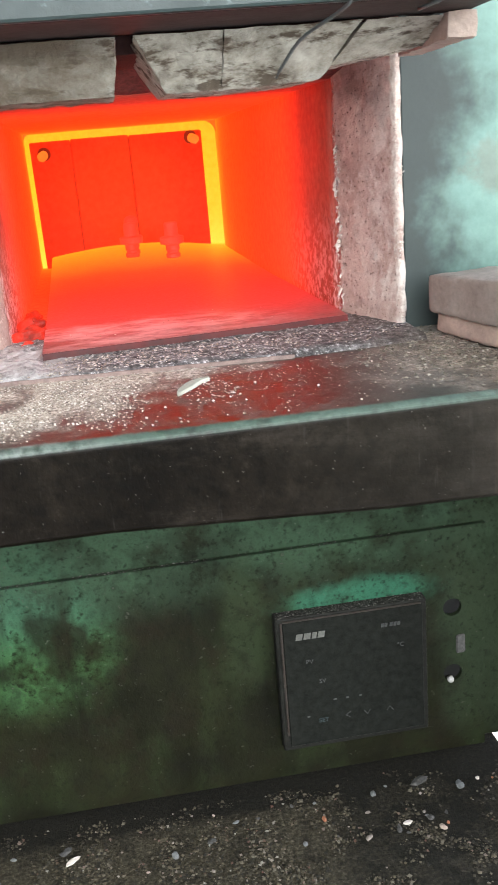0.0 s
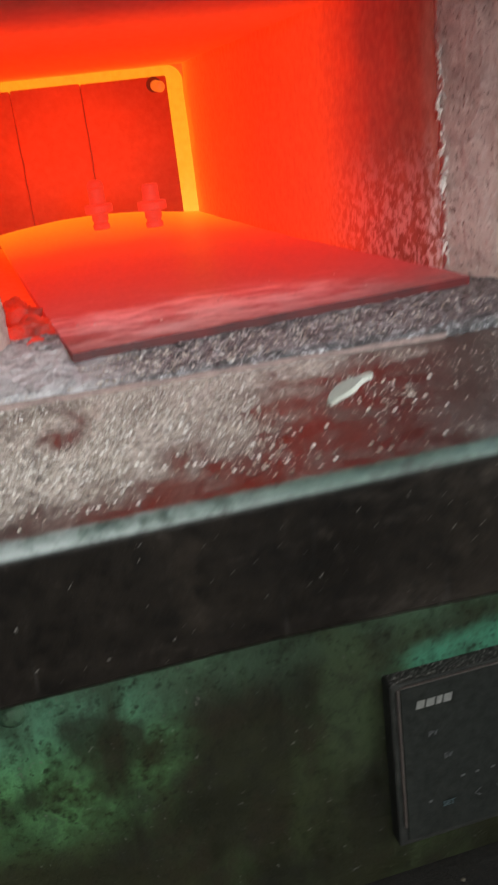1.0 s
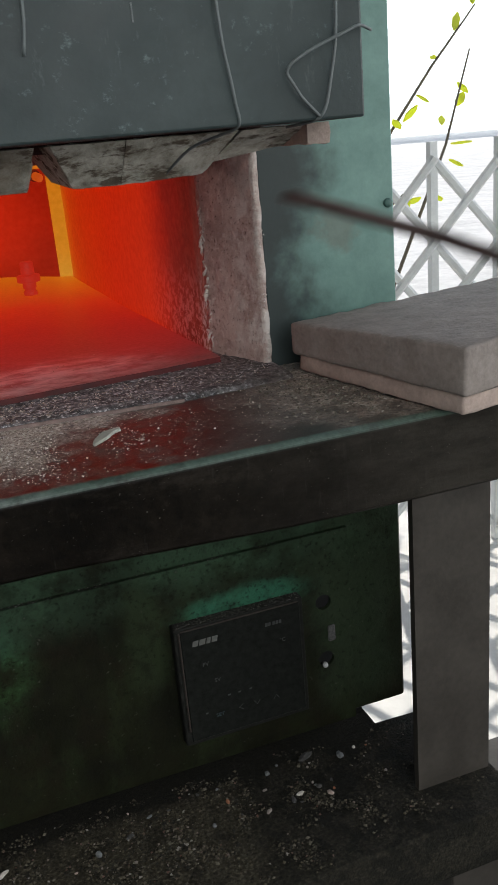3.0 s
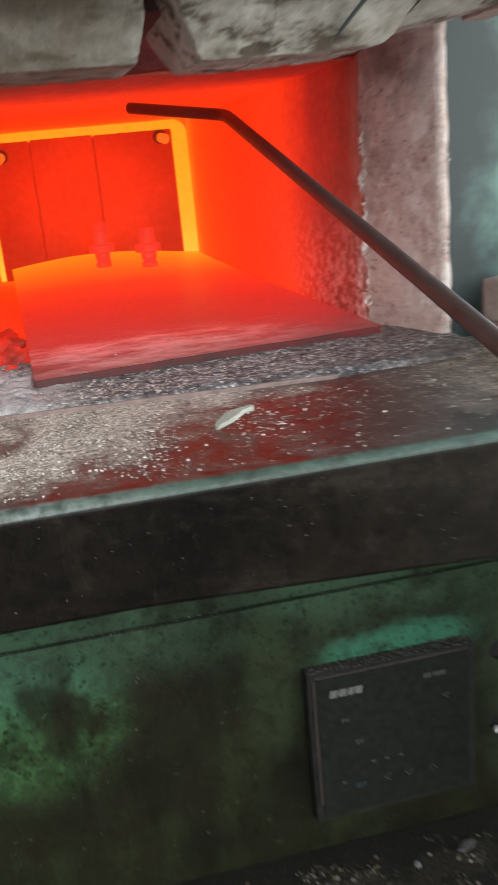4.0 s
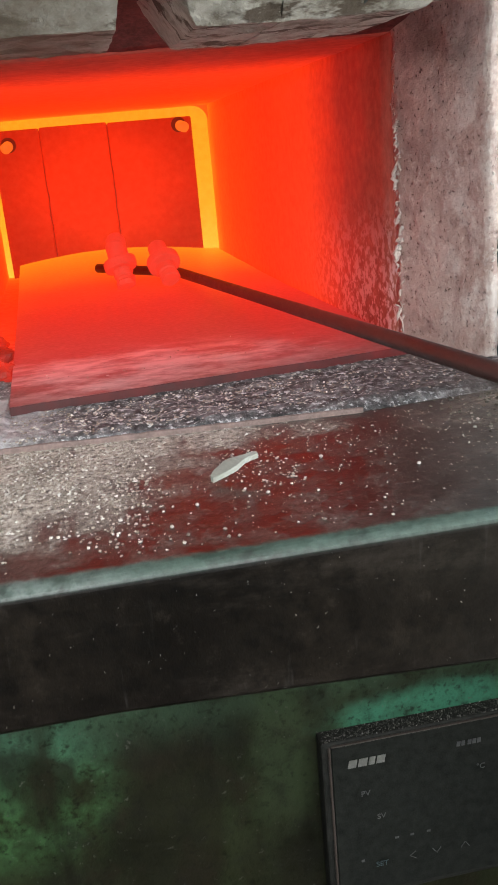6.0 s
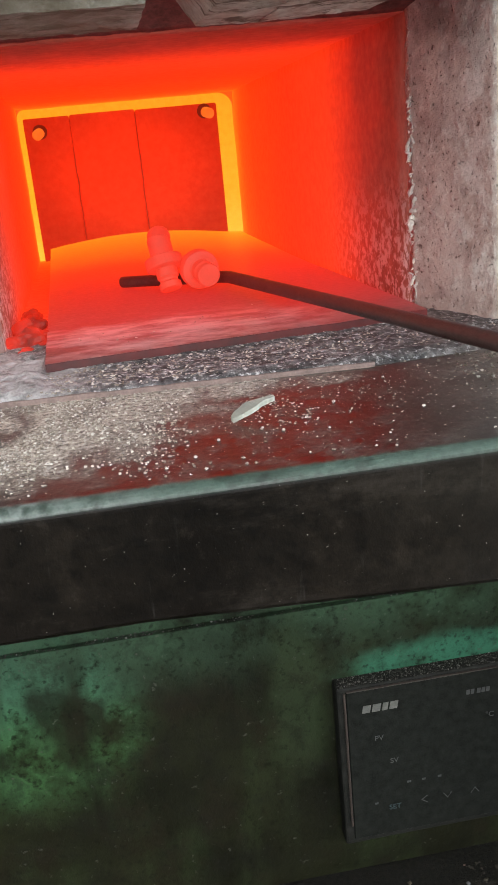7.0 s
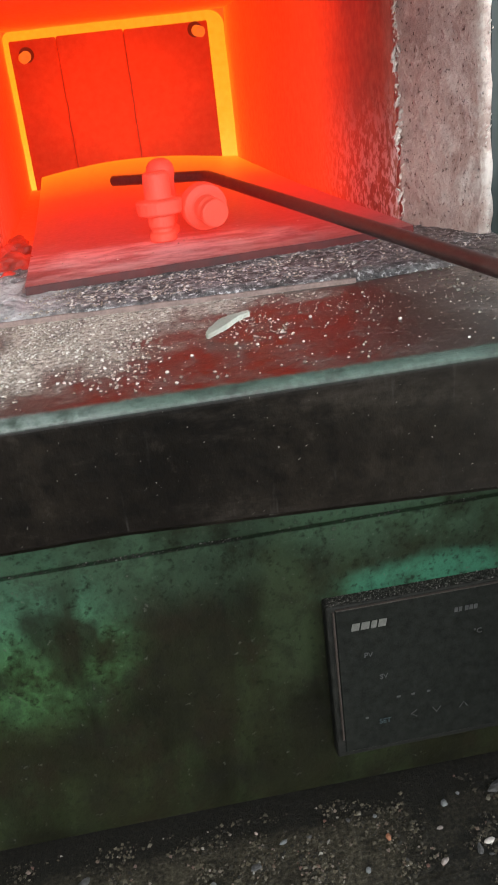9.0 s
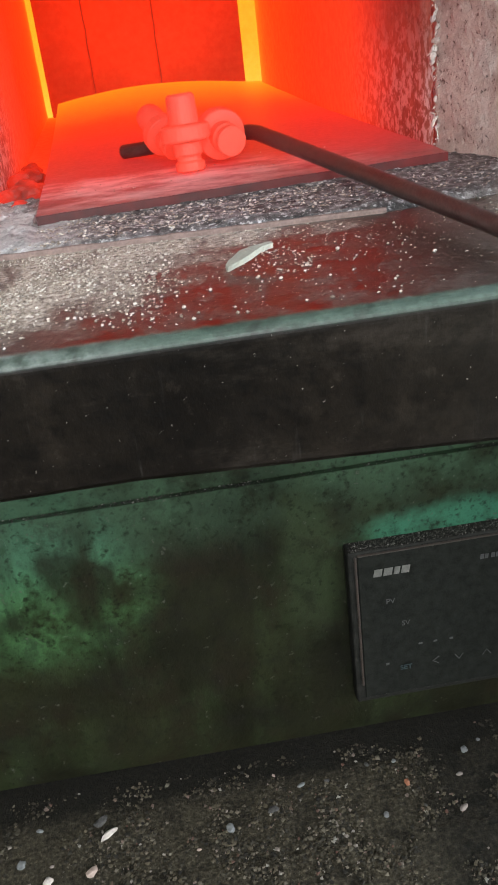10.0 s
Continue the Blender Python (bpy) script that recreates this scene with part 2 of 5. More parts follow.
def shelf_material():
    m, tree, bsdf = nodes_of("worn_shelf_steel")
    where = place_of(tree)
    x, y, z = axes_of(tree, where)
    big = noise_of(tree, where, 22, 6.0, 0.65)
    mid = noise_of(tree, where, 90, 5.0, 0.7)
    fine = noise_of(tree, where, 400, 4.0, 0.75)
    steel = ramp(tree, big, [(0.3, (0.0050, 0.0040, 0.0032)), (0.55, (0.0100, 0.0079, 0.0061)), (0.75, (0.024, 0.0185, 0.0138))])
    scuff = noise_of(tree, where, 55, 6.0, 0.75, (0.35, 1, 1.2))
    steel = mix(tree, ramp(tree, scuff, [(0.52, grey(0.0)), (0.74, grey(0.5))]), steel, (0.045, 0.037, 0.030))
    drag = noise_of(tree, where, 260, 3.0, 0.6, (1.0, 1.0, 0.10))
    steel = mix(tree, ramp(tree, drag, [(0.62, grey(0.0)), (0.74, grey(0.22))]), steel, (0.085, 0.078, 0.07))
    grain = noise_of(tree, where, 150, 6.0, 0.75)
    steel = mix(tree, ramp(tree, grain, [(0.36, grey(0.7)), (0.52, grey(0.0))]), steel, (0.0030, 0.0026, 0.0022))
    steel = mix(tree, ramp(tree, grain, [(0.58, grey(0.0)), (0.74, grey(0.5))]), steel, (0.036, 0.029, 0.023))
    specks = ramp(tree, noise_of(tree, where, 760, 2.0, 0.5), [(0.745, grey(0.0)), (0.775, grey(0.7))])
    steel = mix(tree, specks, steel, (0.30, 0.28, 0.25))
    # dust film, with haze put into the colour, paler towards the right
    dusty = math_of(tree, "MULTIPLY", span(tree, math_of(tree, "ADD", x, math_of(tree, "MULTIPLY", math_of(tree, "SUBTRACT", big, 0.5), 0.12)), 0.03, 0.20), ramp(tree, scuff, [(0.34, grey(0.35)), (0.62, grey(0.9))]))
    steel = mix(tree, dusty, steel, (0.046, 0.041, 0.034))
    # powder that lies on the top, thickest by the mouth's left
    up = tree.nodes.new("ShaderNodeNewGeometry")
    nx, ny, nz = axes_of(tree, up.outputs["Normal"])
    top = span(tree, nz, 0.75, 0.97)
    heap = math_of(tree, "MAXIMUM", blob(tree, where, (-0.080, 0.407, 0.297), (0.090, 0.060, 0.5), 0.34, 42), blob(tree, where, (-0.03, 0.436, 0.297), (0.095, 0.020, 0.5), 0.3, 60))
    film = math_of(tree, "MULTIPLY", ramp(tree, mid, [(0.42, grey(0.02)), (0.66, grey(0.20))]), span(tree, x, 0.20, -0.02))
    grains = ramp(tree, fine, [(0.64, grey(0.0)), (0.71, grey(0.75))])
    powder = math_of(tree, "MAXIMUM", math_of(tree, "MULTIPLY", heap, ramp(tree, noise_of(tree, where, 62, 6.0, 0.7, (1.0, 0.42, 1.0)), [(0.36, grey(0.10)), (0.52, grey(1.0))])), film)
    right = blob(tree, where, (0.185, 0.41, 0.297), (0.085, 0.085, 0.5), 0.36, 50)
    powder = math_of(tree, "MAXIMUM", powder, math_of(tree, "MULTIPLY", right, ramp(tree, mid, [(0.38, grey(0.12)), (0.60, grey(0.75))])))
    powder = math_of(tree, "MULTIPLY", math_of(tree, "ADD", powder, math_of(tree, "MULTIPLY", grains, math_of(tree, "ADD", math_of(tree, "MULTIPLY", powder, 1.2), 0.10))), top, True)
    col = mix(tree, powder, steel, ramp(tree, fine, [(0.37, (0.13, 0.100, 0.080)), (0.48, (0.50, 0.420, 0.345)), (0.59, (0.76, 0.680, 0.590)), (0.67, (0.93, 0.90, 0.85))]))
    streak = math_of(tree, "MULTIPLY", ramp(tree, noise_of(tree, where, 75, 4.0, 0.6, (0.9, 0.35, 1.0)), [(0.34, grey(0.75)), (0.46, grey(0.0))]), top)
    col = mix(tree, math_of(tree, "MULTIPLY", streak, powder), col, (0.13, 0.075, 0.055))
    # green paint left on the rounded nose
    nose = math_of(tree, "MULTIPLY", span(tree, y, 0.3446, 0.3424), span(tree, z, 0.2940, 0.2957))
    nose = math_of(tree, "MULTIPLY", nose, ramp(tree, mid, [(0.30, grey(0.25)), (0.5, grey(0.92))]))
    col = mix(tree, nose, col, ramp(tree, fine, [(0.3, (0.036, 0.066, 0.050)), (0.7, (0.088, 0.142, 0.112))]))
    # pale highlight on the nose's left, put into the colour
    nose_highlight = math_of(tree, "MULTIPLY", nose, math_of(tree, "MULTIPLY", span(tree, x, 0.0, -0.06), ramp(tree, noise_of(tree, where, 45, 5.0, 0.7), [(0.36, grey(0.0)), (0.52, grey(0.6))])))
    col = mix(tree, nose_highlight, col, (0.36, 0.38, 0.37))
    tree.links.new(col, bsdf.inputs["Base Color"])
    gloss = math_of(tree, "ADD", ramp(tree, mid, [(0.3, grey(0.30)), (0.7, grey(0.44))]), math_of(tree, "MULTIPLY", powder, 0.6), True)
    tree.links.new(gloss, bsdf.inputs["Roughness"])
    tree.links.new(math_of(tree, "ADD", math_of(tree, "MULTIPLY", span(tree, nz, 0.25, 0.8), 0.78), 0.05), bsdf.inputs["Specular IOR Level"])
    bsdf.inputs["IOR"].default_value = 1.62
    bump(tree, bsdf, math_of(tree, "ADD", mid, math_of(tree, "MULTIPLY", fine, math_of(tree, "ADD", math_of(tree, "MULTIPLY", powder, 2.2), 0.12))), 0.00045)
    return m


M_SHELF = shelf_material()


def green_panel_material():
    m, tree, bsdf = nodes_of("grimy_green_paint")
    where = place_of(tree)
    x, y, z = axes_of(tree, where)
    big = noise_of(tree, where, 14, 5.0, 0.6)
    mid = noise_of(tree, where, 75, 6.0, 0.68)
    soft = noise_of(tree, where, 26, 3.0, 0.5)
    runs = noise_of(tree, where, 46, 4.0, 0.55, (1.0, 1.0, 0.16))
    fine = noise_of(tree, where, 300, 3.0, 0.6)
    grime = ramp(tree, big, [(0.3, (0.0052, 0.0050, 0.0026)), (0.5, (0.0098, 0.0100, 0.0046)), (0.72, (0.017, 0.0185, 0.0075))])
    # olive where the grime is thin, in soft runs
    thin = math_of(tree, "MULTIPLY", ramp(tree, runs, [(0.44, grey(0.0)), (0.64, grey(0.5))]), ramp(tree, soft, [(0.42, grey(0.05)), (0.62, grey(1.0))]))
    col = mix(tree, thin, grime, ramp(tree, mid, [(0.3, (0.020, 0.030, 0.011)), (0.7, (0.036, 0.056, 0.022))]))
    brown = ramp(tree, noise_of(tree, where, 44, 6.0, 0.68, (1.0, 1.0, 0.7)), [(0.49, grey(0.0)), (0.62, grey(0.85))])
    col = mix(tree, brown, col, (0.013, 0.0105, 0.0055))
    # paint wiped cleaner at one side, running down in drips
    paint = mix(tree, span(tree, z, 0.11, 0.165), ramp(tree, mid, [(0.3, (0.030, 0.085, 0.024)), (0.7, (0.060, 0.155, 0.058))]), ramp(tree, mid, [(0.3, (0.034, 0.100, 0.056)), (0.7, (0.062, 0.175, 0.112))]))
    gaps = math_of(tree, "MULTIPLY", math_of(tree, "MULTIPLY", ramp(tree, runs, [(0.40, grey(0.12)), (0.56, grey(1.0))]), ramp(tree, soft, [(0.40, grey(0.15)), (0.54, grey(1.0))])), ramp(tree, mid, [(0.36, grey(0.25)), (0.52, grey(1.0))]))
    clean = math_of(tree, "MULTIPLY", blob(tree, where, (-0.092, 0.486, 0.142), (0.060, 0.5, 0.060), 0.28, 22), gaps)
    col = mix(tree, clean, col, paint)
    # tan-green paint round the seam and above it
    upper = math_of(tree, "MULTIPLY", span(tree, z, 0.128, 0.172), ramp(tree, math_of(tree, "ADD", math_of(tree, "MULTIPLY", mid, 0.45), math_of(tree, "MULTIPLY", soft, 0.55)), [(0.38, grey(0.10)), (0.58, grey(0.9))]))
    col = mix(tree, upper, col, ramp(tree, mid, [(0.3, (0.024, 0.050, 0.027)), (0.7, (0.052, 0.098, 0.056))]))
    beside = math_of(tree, "MULTIPLY", blob(tree, where, (0.045, 0.486, 0.120), (0.016, 0.5, 0.055), 0.30, 40), 0.55)
    col = mix(tree, beside, col, (0.030, 0.046, 0.020))
    # paler green towards the free end of the panel
    free = math_of(tree, "MULTIPLY", blob(tree, where, (0.205, 0.486, 0.105), (0.045, 0.5, 0.095), 0.30, 26), 0.62)
    col = mix(tree, free, col, ramp(tree, mid, [(0.3, (0.022, 0.036, 0.018)), (0.7, (0.042, 0.066, 0.036))]))
    # bright wiped patch over the controller
    over = math_of(tree, "MULTIPLY", blob(tree, where, (0.118, 0.486, 0.1315), (0.052, 0.5, 0.0135), 0.24, 45), ramp(tree, mid, [(0.34, grey(0.25)), (0.58, grey(0.95))]))
    col = mix(tree, math_of(tree, "MULTIPLY", over, 0.66), col, (0.050, 0.215, 0.130))
    rub = ramp(tree, noise_of(tree, where, 75, 5.0, 0.7), [(0.54, grey(0.0)), (0.68, grey(0.6))])
    col = mix(tree, rub, col, (0.008, 0.0075, 0.0045))
    pock = ramp(tree, fine, [(0.30, grey(0.55)), (0.44, grey(0.0))])
    col = mix(tree, pock, col, (0.004, 0.004, 0.0025))
    flecks = ramp(tree, fine, [(0.66, grey(0.0)), (0.76, grey(0.45))])
    col = mix(tree, flecks, col, (0.10, 0.10, 0.08))
    bsdf.inputs["Specular IOR Level"].default_value = 0.14
    tree.links.new(col, bsdf.inputs["Base Color"])
    tree.links.new(ramp(tree, mid, [(0.3, grey(0.42)), (0.7, grey(0.7))]), bsdf.inputs["Roughness"])
    bump(tree, bsdf, math_of(tree, "ADD", mid, math_of(tree, "MULTIPLY", fine, 0.3)), 0.0006)
    return m


M_GREEN = green_panel_material()


def face_material():
    """The painted face beside the mouth: pale green, black with soot next to the lining."""
    m, tree, bsdf = nodes_of("sooty_green_paint")
    where = place_of(tree)
    x, y, z = axes_of(tree, where)
    mid = noise_of(tree, where, 50, 6.0, 0.7)
    big = noise_of(tree, where, 20, 5.0, 0.6)
    paint = ramp(tree, mid, [(0.3, (0.125, 0.235, 0.205)), (0.7, (0.185, 0.325, 0.285))])
    soot = span(tree, math_of(tree, "ADD", x, math_of(tree, "MULTIPLY", math_of(tree, "SUBTRACT", big, 0.5), 0.10)), 0.205, 0.165)
    col = mix(tree, math_of(tree, "MULTIPLY", soot, 0.93), paint, (0.022, 0.027, 0.028))
    rust = math_of(tree, "MULTIPLY", blob(tree, where, (0.204, 0.486, 0.380), (0.016, 0.5, 0.016), 0.6, 70), 0.35)
    col = mix(tree, rust, col, (0.16, 0.09, 0.065))
    tree.links.new(col, bsdf.inputs["Base Color"])
    bsdf.inputs["Roughness"].default_value = 0.5
    bump(tree, bsdf, mid, 0.0004)
    return m


M_FACE = face_material()


def door_material():
    m, tree, bsdf = nodes_of("smoked_door_paint")
    where = place_of(tree)
    mid = noise_of(tree, where, 45, 6.0, 0.7)
    big = noise_of(tree, where, 13, 6.0, 0.65)
    col = ramp(tree, big, [(0.3, (0.014, 0.024, 0.024)), (0.55, (0.027, 0.043, 0.043)), (0.75, (0.052, 0.075, 0.073))])
    scrape = ramp(tree, noise_of(tree, where, 70, 6.0, 0.75, (1.0, 1.0, 0.25)), [(0.60, grey(0.0)), (0.76, grey(0.5))])
    col = mix(tree, scrape, col, (0.20, 0.24, 0.22))
    scuff = ramp(tree, noise_of(tree, where, 120, 6.0, 0.8), [(0.60, grey(0.0)), (0.72, grey(0.55))])
    col = mix(tree, scuff, col, (0.17, 0.24, 0.23))
    tree.links.new(col, bsdf.inputs["Base Color"])
    tree.links.new(ramp(tree, mid, [(0.3, grey(0.38)), (0.7, grey(0.6))]), bsdf.inputs["Roughness"])
    bump(tree, bsdf, mid, 0.0005)
    return m


M_DOOR = door_material()
M_DOOR_LIP = simple("rusty_door_lip", (0.035, 0.022, 0.020), 0.7, vary=0.5, scale=50)


def plug_material():
    m, tree, bsdf = nodes_of("chipped_white_refractory")
    where = place_of(tree)
    x, y, z = axes_of(tree, where)
    mid = noise_of(tree, where, 75, 6.0, 0.7)
    fine = noise_of(tree, where, 330, 4.0, 0.7)
    col = ramp(tree, mid, [(0.30, (0.17, 0.145, 0.11)), (0.44, (0.40, 0.37, 0.31)), (0.62, (0.62, 0.60, 0.53))])
    spots = ramp(tree, noise_of(tree, where, 58, 5.0, 0.68, (0.6, 1.0, 1.5)), [(0.40, grey(0.92)), (0.47, grey(0.0))])
    col = mix(tree, spots, col, (0.10, 0.072, 0.048))
    brown = math_of(tree, "MULTIPLY", math_of(tree, "MULTIPLY", span(tree, x, 0.02, -0.02), 0.85), ramp(tree, mid, [(0.3, grey(1.0)), (0.66, grey(0.72))]))
    sooty = math_of(tree, "MULTIPLY", math_of(tree, "MULTIPLY", span(tree, x, 0.012, -0.02), span(tree, z, 0.4345, 0.4400)), 0.85)
    col = mix(tree, sooty, col, (0.05, 0.035, 0.03))
    col = mix(tree, brown, col, (0.17, 0.135, 0.095))
    tree.links.new(col, bsdf.inputs["Base Color"])
    bsdf.inputs["Roughness"].default_value = 0.95
    bump(tree, bsdf, math_of(tree, "ADD", mid, math_of(tree, "MULTIPLY", fine, 0.5)), 0.0016)
    return m


M_PLUG = plug_material()
M_PLUG_CORE = simple("scorched_door_core", (0.10, 0.045, 0.04), 0.95, vary=0.4, scale=80, relief=0.001)
M_BLACK = simple("dusty_black_plastic", (0.018, 0.018, 0.0158), 0.6, vary=0.65, scale=160, relief=0.0001)
M_SCREEN = simple("smoked_black_fascia", (0.0128, 0.0138, 0.0118), 0.6, vary=0.75, scale=210, relief=0.00006)
M_DUST = simple("dust_crumbs_grey", (0.075, 0.073, 0.07), 0.85, vary=0.7, scale=500, relief=0.0009)
M_EDGE = simple("rubbed_bezel_edge", (0.042, 0.032, 0.026), 0.5, vary=0.4, scale=200, relief=0.0001)
M_PRINT = simple("pale_print", (0.12, 0.12, 0.108), 0.6, vary=0.5, scale=350, relief=0)
M_PRINT_DIM = simple("worn_print", (0.040, 0.041, 0.040), 0.6, vary=0.5, scale=350, relief=0)
M_PRINT_BLUE = simple("worn_blue_key_print", (0.022, 0.042, 0.046), 0.6, vary=0.4, scale=350, relief=0)
for dull in (M_BLACK, M_SCREEN):
    dull.node_tree.nodes["Principled BSDF"].inputs["Specular IOR Level"].default_value = 0.08
M_VOID = simple("black_bore", (0.004, 0.004, 0.004), 0.9, vary=0.2, relief=0)
M_CORD = simple("white_glint", (0.42, 0.42, 0.41), 0.2, vary=0.1, scale=200, relief=0.0002)
M_ROD = simple("scaled_steel_rod", (0.105, 0.070, 0.064), 0.45, metal=0.45, vary=0.5, scale=160, relief=0.0004, local=True)
M_LEG = simple("brown_steel_leg", (0.060, 0.052, 0.043), 0.55, metal=0.2, vary=0.35, scale=28)
def base_material():
    m, tree, bsdf = nodes_of("oily_gritty_base")
    where = place_of(tree)
    x, y, z = axes_of(tree, where)
    big = noise_of(tree, where, 40, 6.0, 0.7)
    fine = noise_of(tree, where, 420, 4.0, 0.75)
    col = ramp(tree, fine, [(0.32, (0.018, 0.016, 0.011)), (0.55, (0.078, 0.068, 0.046)), (0.72, (0.17, 0.15, 0.11))])
    # oil stains, plus the panel's shadow put into the colour along its foot
    oil_and_shade = math_of(tree, "ADD", math_of(tree, "MAXIMUM", math_of(tree, "MULTIPLY", span(tree, math_of(tree, "ADD", x, math_of(tree, "MULTIPLY", math_of(tree, "SUBTRACT", big, 0.5), 0.08)), 0.07, 0.10), 0.75), span(tree, math_of(tree, "ADD", y, math_of(tree, "MULTIPLY", math_of(tree, "SUBTRACT", big, 0.5), 0.03)), 0.455, 0.474)), ramp(tree, big, [(0.36, grey(0.7)), (0.52, grey(0.0))]), True)
    col = mix(tree, math_of(tree, "MULTIPLY", oil_and_shade, 0.85), col, (0.006, 0.006, 0.005))
    tree.links.new(col, bsdf.inputs["Base Color"])
    bsdf.inputs["Roughness"].default_value = 0.85
    bsdf.inputs["Specular IOR Level"].default_value = 0.2
    bump(tree, bsdf, math_of(tree, "ADD", fine, big), 0.0022)
    return m


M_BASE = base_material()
M_BRICK = simple("sooty_fire_brick", (0.29, 0.25, 0.225), 0.9, vary=0.35, scale=50, relief=0.0012)
M_BRICK_PALE = simple("pale_fire_brick", (0.46, 0.36, 0.31), 0.9, vary=0.3, scale=60, relief=0.001)
M_DIRTY_LIP = simple("dirty_pink_lip", (0.26, 0.19, 0.17), 0.9, vary=0.5, scale=140, relief=0.0006)
M_CHIP = simple("grey_scale_flake", (0.43, 0.445, 0.385), 0.85, vary=0.15, scale=200, relief=0.0003)
M_WIRE = simple("grey_wire", (0.13, 0.15, 0.15), 0.5, vary=0.2, scale=100, relief=0)
M_BOLT = simple("painted_bolt", (0.06, 0.13, 0.11), 0.5, vary=0.3, scale=200)
M_GROUND = simple("pale_dry_concrete", (0.66, 0.65, 0.62), 0.9, vary=0.25, scale=3.0, relief=0.003)
M_FLOOR = simple("shade_dark_concrete", (0.022, 0.021, 0.019), 0.7, vary=0.5, scale=9.0, relief=0.002)
M_PLASTER = simple("grey_workshop_plaster", (0.34, 0.35, 0.34), 0.9, vary=0.25, scale=3.0, relief=0.002)
M_GRILLE = simple("white_painted_grille", (0.72, 0.73, 0.72), 0.5, vary=0.12, scale=20)
def leaf_material():
    m, tree, bsdf = nodes_of("backlit_yellow_leaf")
    thin = node(tree, "BsdfTranslucent", Color=(0.80, 0.85, 0.06, 1))
    both = tree.nodes.new("ShaderNodeMixShader")
    both.inputs["Fac"].default_value = 0.6
    bsdf.inputs["Base Color"].default_value = (0.55, 0.60, 0.08, 1)
    tree.links.new(bsdf.outputs["BSDF"], both.inputs[1])
    tree.links.new(thin.outputs["BSDF"], both.inputs[2])
    tree.links.new(both.outputs["Shader"], tree.nodes["Material Output"].inputs["Surface"])
    return m


M_LEAF = leaf_material()
M_DISTANCE = bpy.data.materials.new("bright_sky_distance")
M_DISTANCE.use_nodes = True
M_DISTANCE.node_tree.nodes["Principled BSDF"].inputs["Emission Color"].default_value = (0.95, 0.98, 1.0, 1)
M_DISTANCE.node_tree.nodes["Principled BSDF"].inputs["Emission Strength"].default_value = 2.2
M_TWIG = simple("grey_twig", (0.12, 0.10, 0.07), 0.8, vary=0.3, scale=40)
M_RUST_CHIP = simple("orange_brick_chip", (0.34, 0.14, 0.075), 0.9, vary=0.3, scale=300, relief=0.0003)
M_CRATE = simple("weathered_grey_timber", (0.17, 0.18, 0.18), 0.8, vary=0.3, scale=30)


def grit_material(name, stops, rough=0.85):
    m, tree, bsdf = nodes_of(name)
    g = tree.nodes.new("ShaderNodeNewGeometry")
    tree.links.new(ramp(tree, g.outputs["Random Per Island"], stops), bsdf.inputs["Base Color"])
    bsdf.inputs["Roughness"].default_value = rough
    return m


M_GRIT = grit_material("mixed_grit", [(0.0, (0.014, 0.012, 0.008)), (0.5, (0.050, 0.043, 0.027)), (0.80, (0.100, 0.085, 0.055)), (0.93, (0.150, 0.135, 0.100)), (0.95, (0.11, 0.05, 0.035)), (1.0, (0.30, 0.29, 0.25))])
M_CRUMB = grit_material("pale_crumbs", [(0.0, (0.24, 0.195, 0.155)), (0.6, (0.50, 0.435, 0.37)), (1.0, (0.82, 0.79, 0.74))])
M_DUST_CRUMB = grit_material("dark_dust_crumbs", [(0.0, (0.022, 0.021, 0.018)), (0.75, (0.075, 0.072, 0.062)), (1.0, (0.26, 0.25, 0.23))])
M_CRUMB_TAN = grit_material("tan_crumbs", [(0.0, (0.08, 0.072, 0.056)), (0.7, (0.20, 0.18, 0.145)), (1.0, (0.42, 0.40, 0.35))])


# ---- mesh helpers ----
def part(name, bm, material, parent=None, label="", smooth=False):
    me = bpy.data.meshes.new(name)
    bmesh.ops.recalc_face_normals(bm, faces=bm.faces)
    bm.to_mesh(me)
    bm.free()
    me.materials.append(material)
    if smooth:
        for p in me.polygons:
            p.use_smooth = True
    ob = new(name, me)
    if parent:
        ob.parent = parent
        ob.matrix_parent_inverse = parent.matrix_world.inverted()
    if label:
        tagged(ob, label)
    return ob


def thing(name, label, category, at=(0, 0, 0), group="", kind=""):
    ob = new(name)
    ob.empty_display_size = 0.02
    ob.matrix_world = Matrix.Translation(at)
    ob.location = at
    return tagged(ob, label, category, group, kind)


def hull8(corners, bm=None):
    """A block from eight corners: four below, then four above, each going round."""
    bm = bm or bmesh.new()
    v = [bm.verts.new(c) for c in corners]
    for f in ((0, 1, 2, 3), (4, 5, 6, 7), (0, 1, 5, 4), (1, 2, 6, 5), (2, 3, 7, 6), (3, 0, 4, 7)):
        bm.faces.new([v[i] for i in f])
    return bm


def block(x0, x1, y0, y1, z0, z1, bevel=0.0, seg=1, bm=None):
    own = bmesh.new()
    hull8([(x0, y0, z0), (x1, y0, z0), (x1, y1, z0), (x0, y1, z0), (x0, y0, z1), (x1, y0, z1), (x1, y1, z1), (x0, y1, z1)], own)
    if bevel:
        bmesh.ops.bevel(own, geom=own.edges[:], offset=bevel, segments=seg, profile=0.5, affect="EDGES")
    if bm is None:
        return own
    me = bpy.data.meshes.new("t")
    own.to_mesh(me)
    own.free()
    bm.from_mesh(me)
    bpy.data.meshes.remove(me)
    return bm


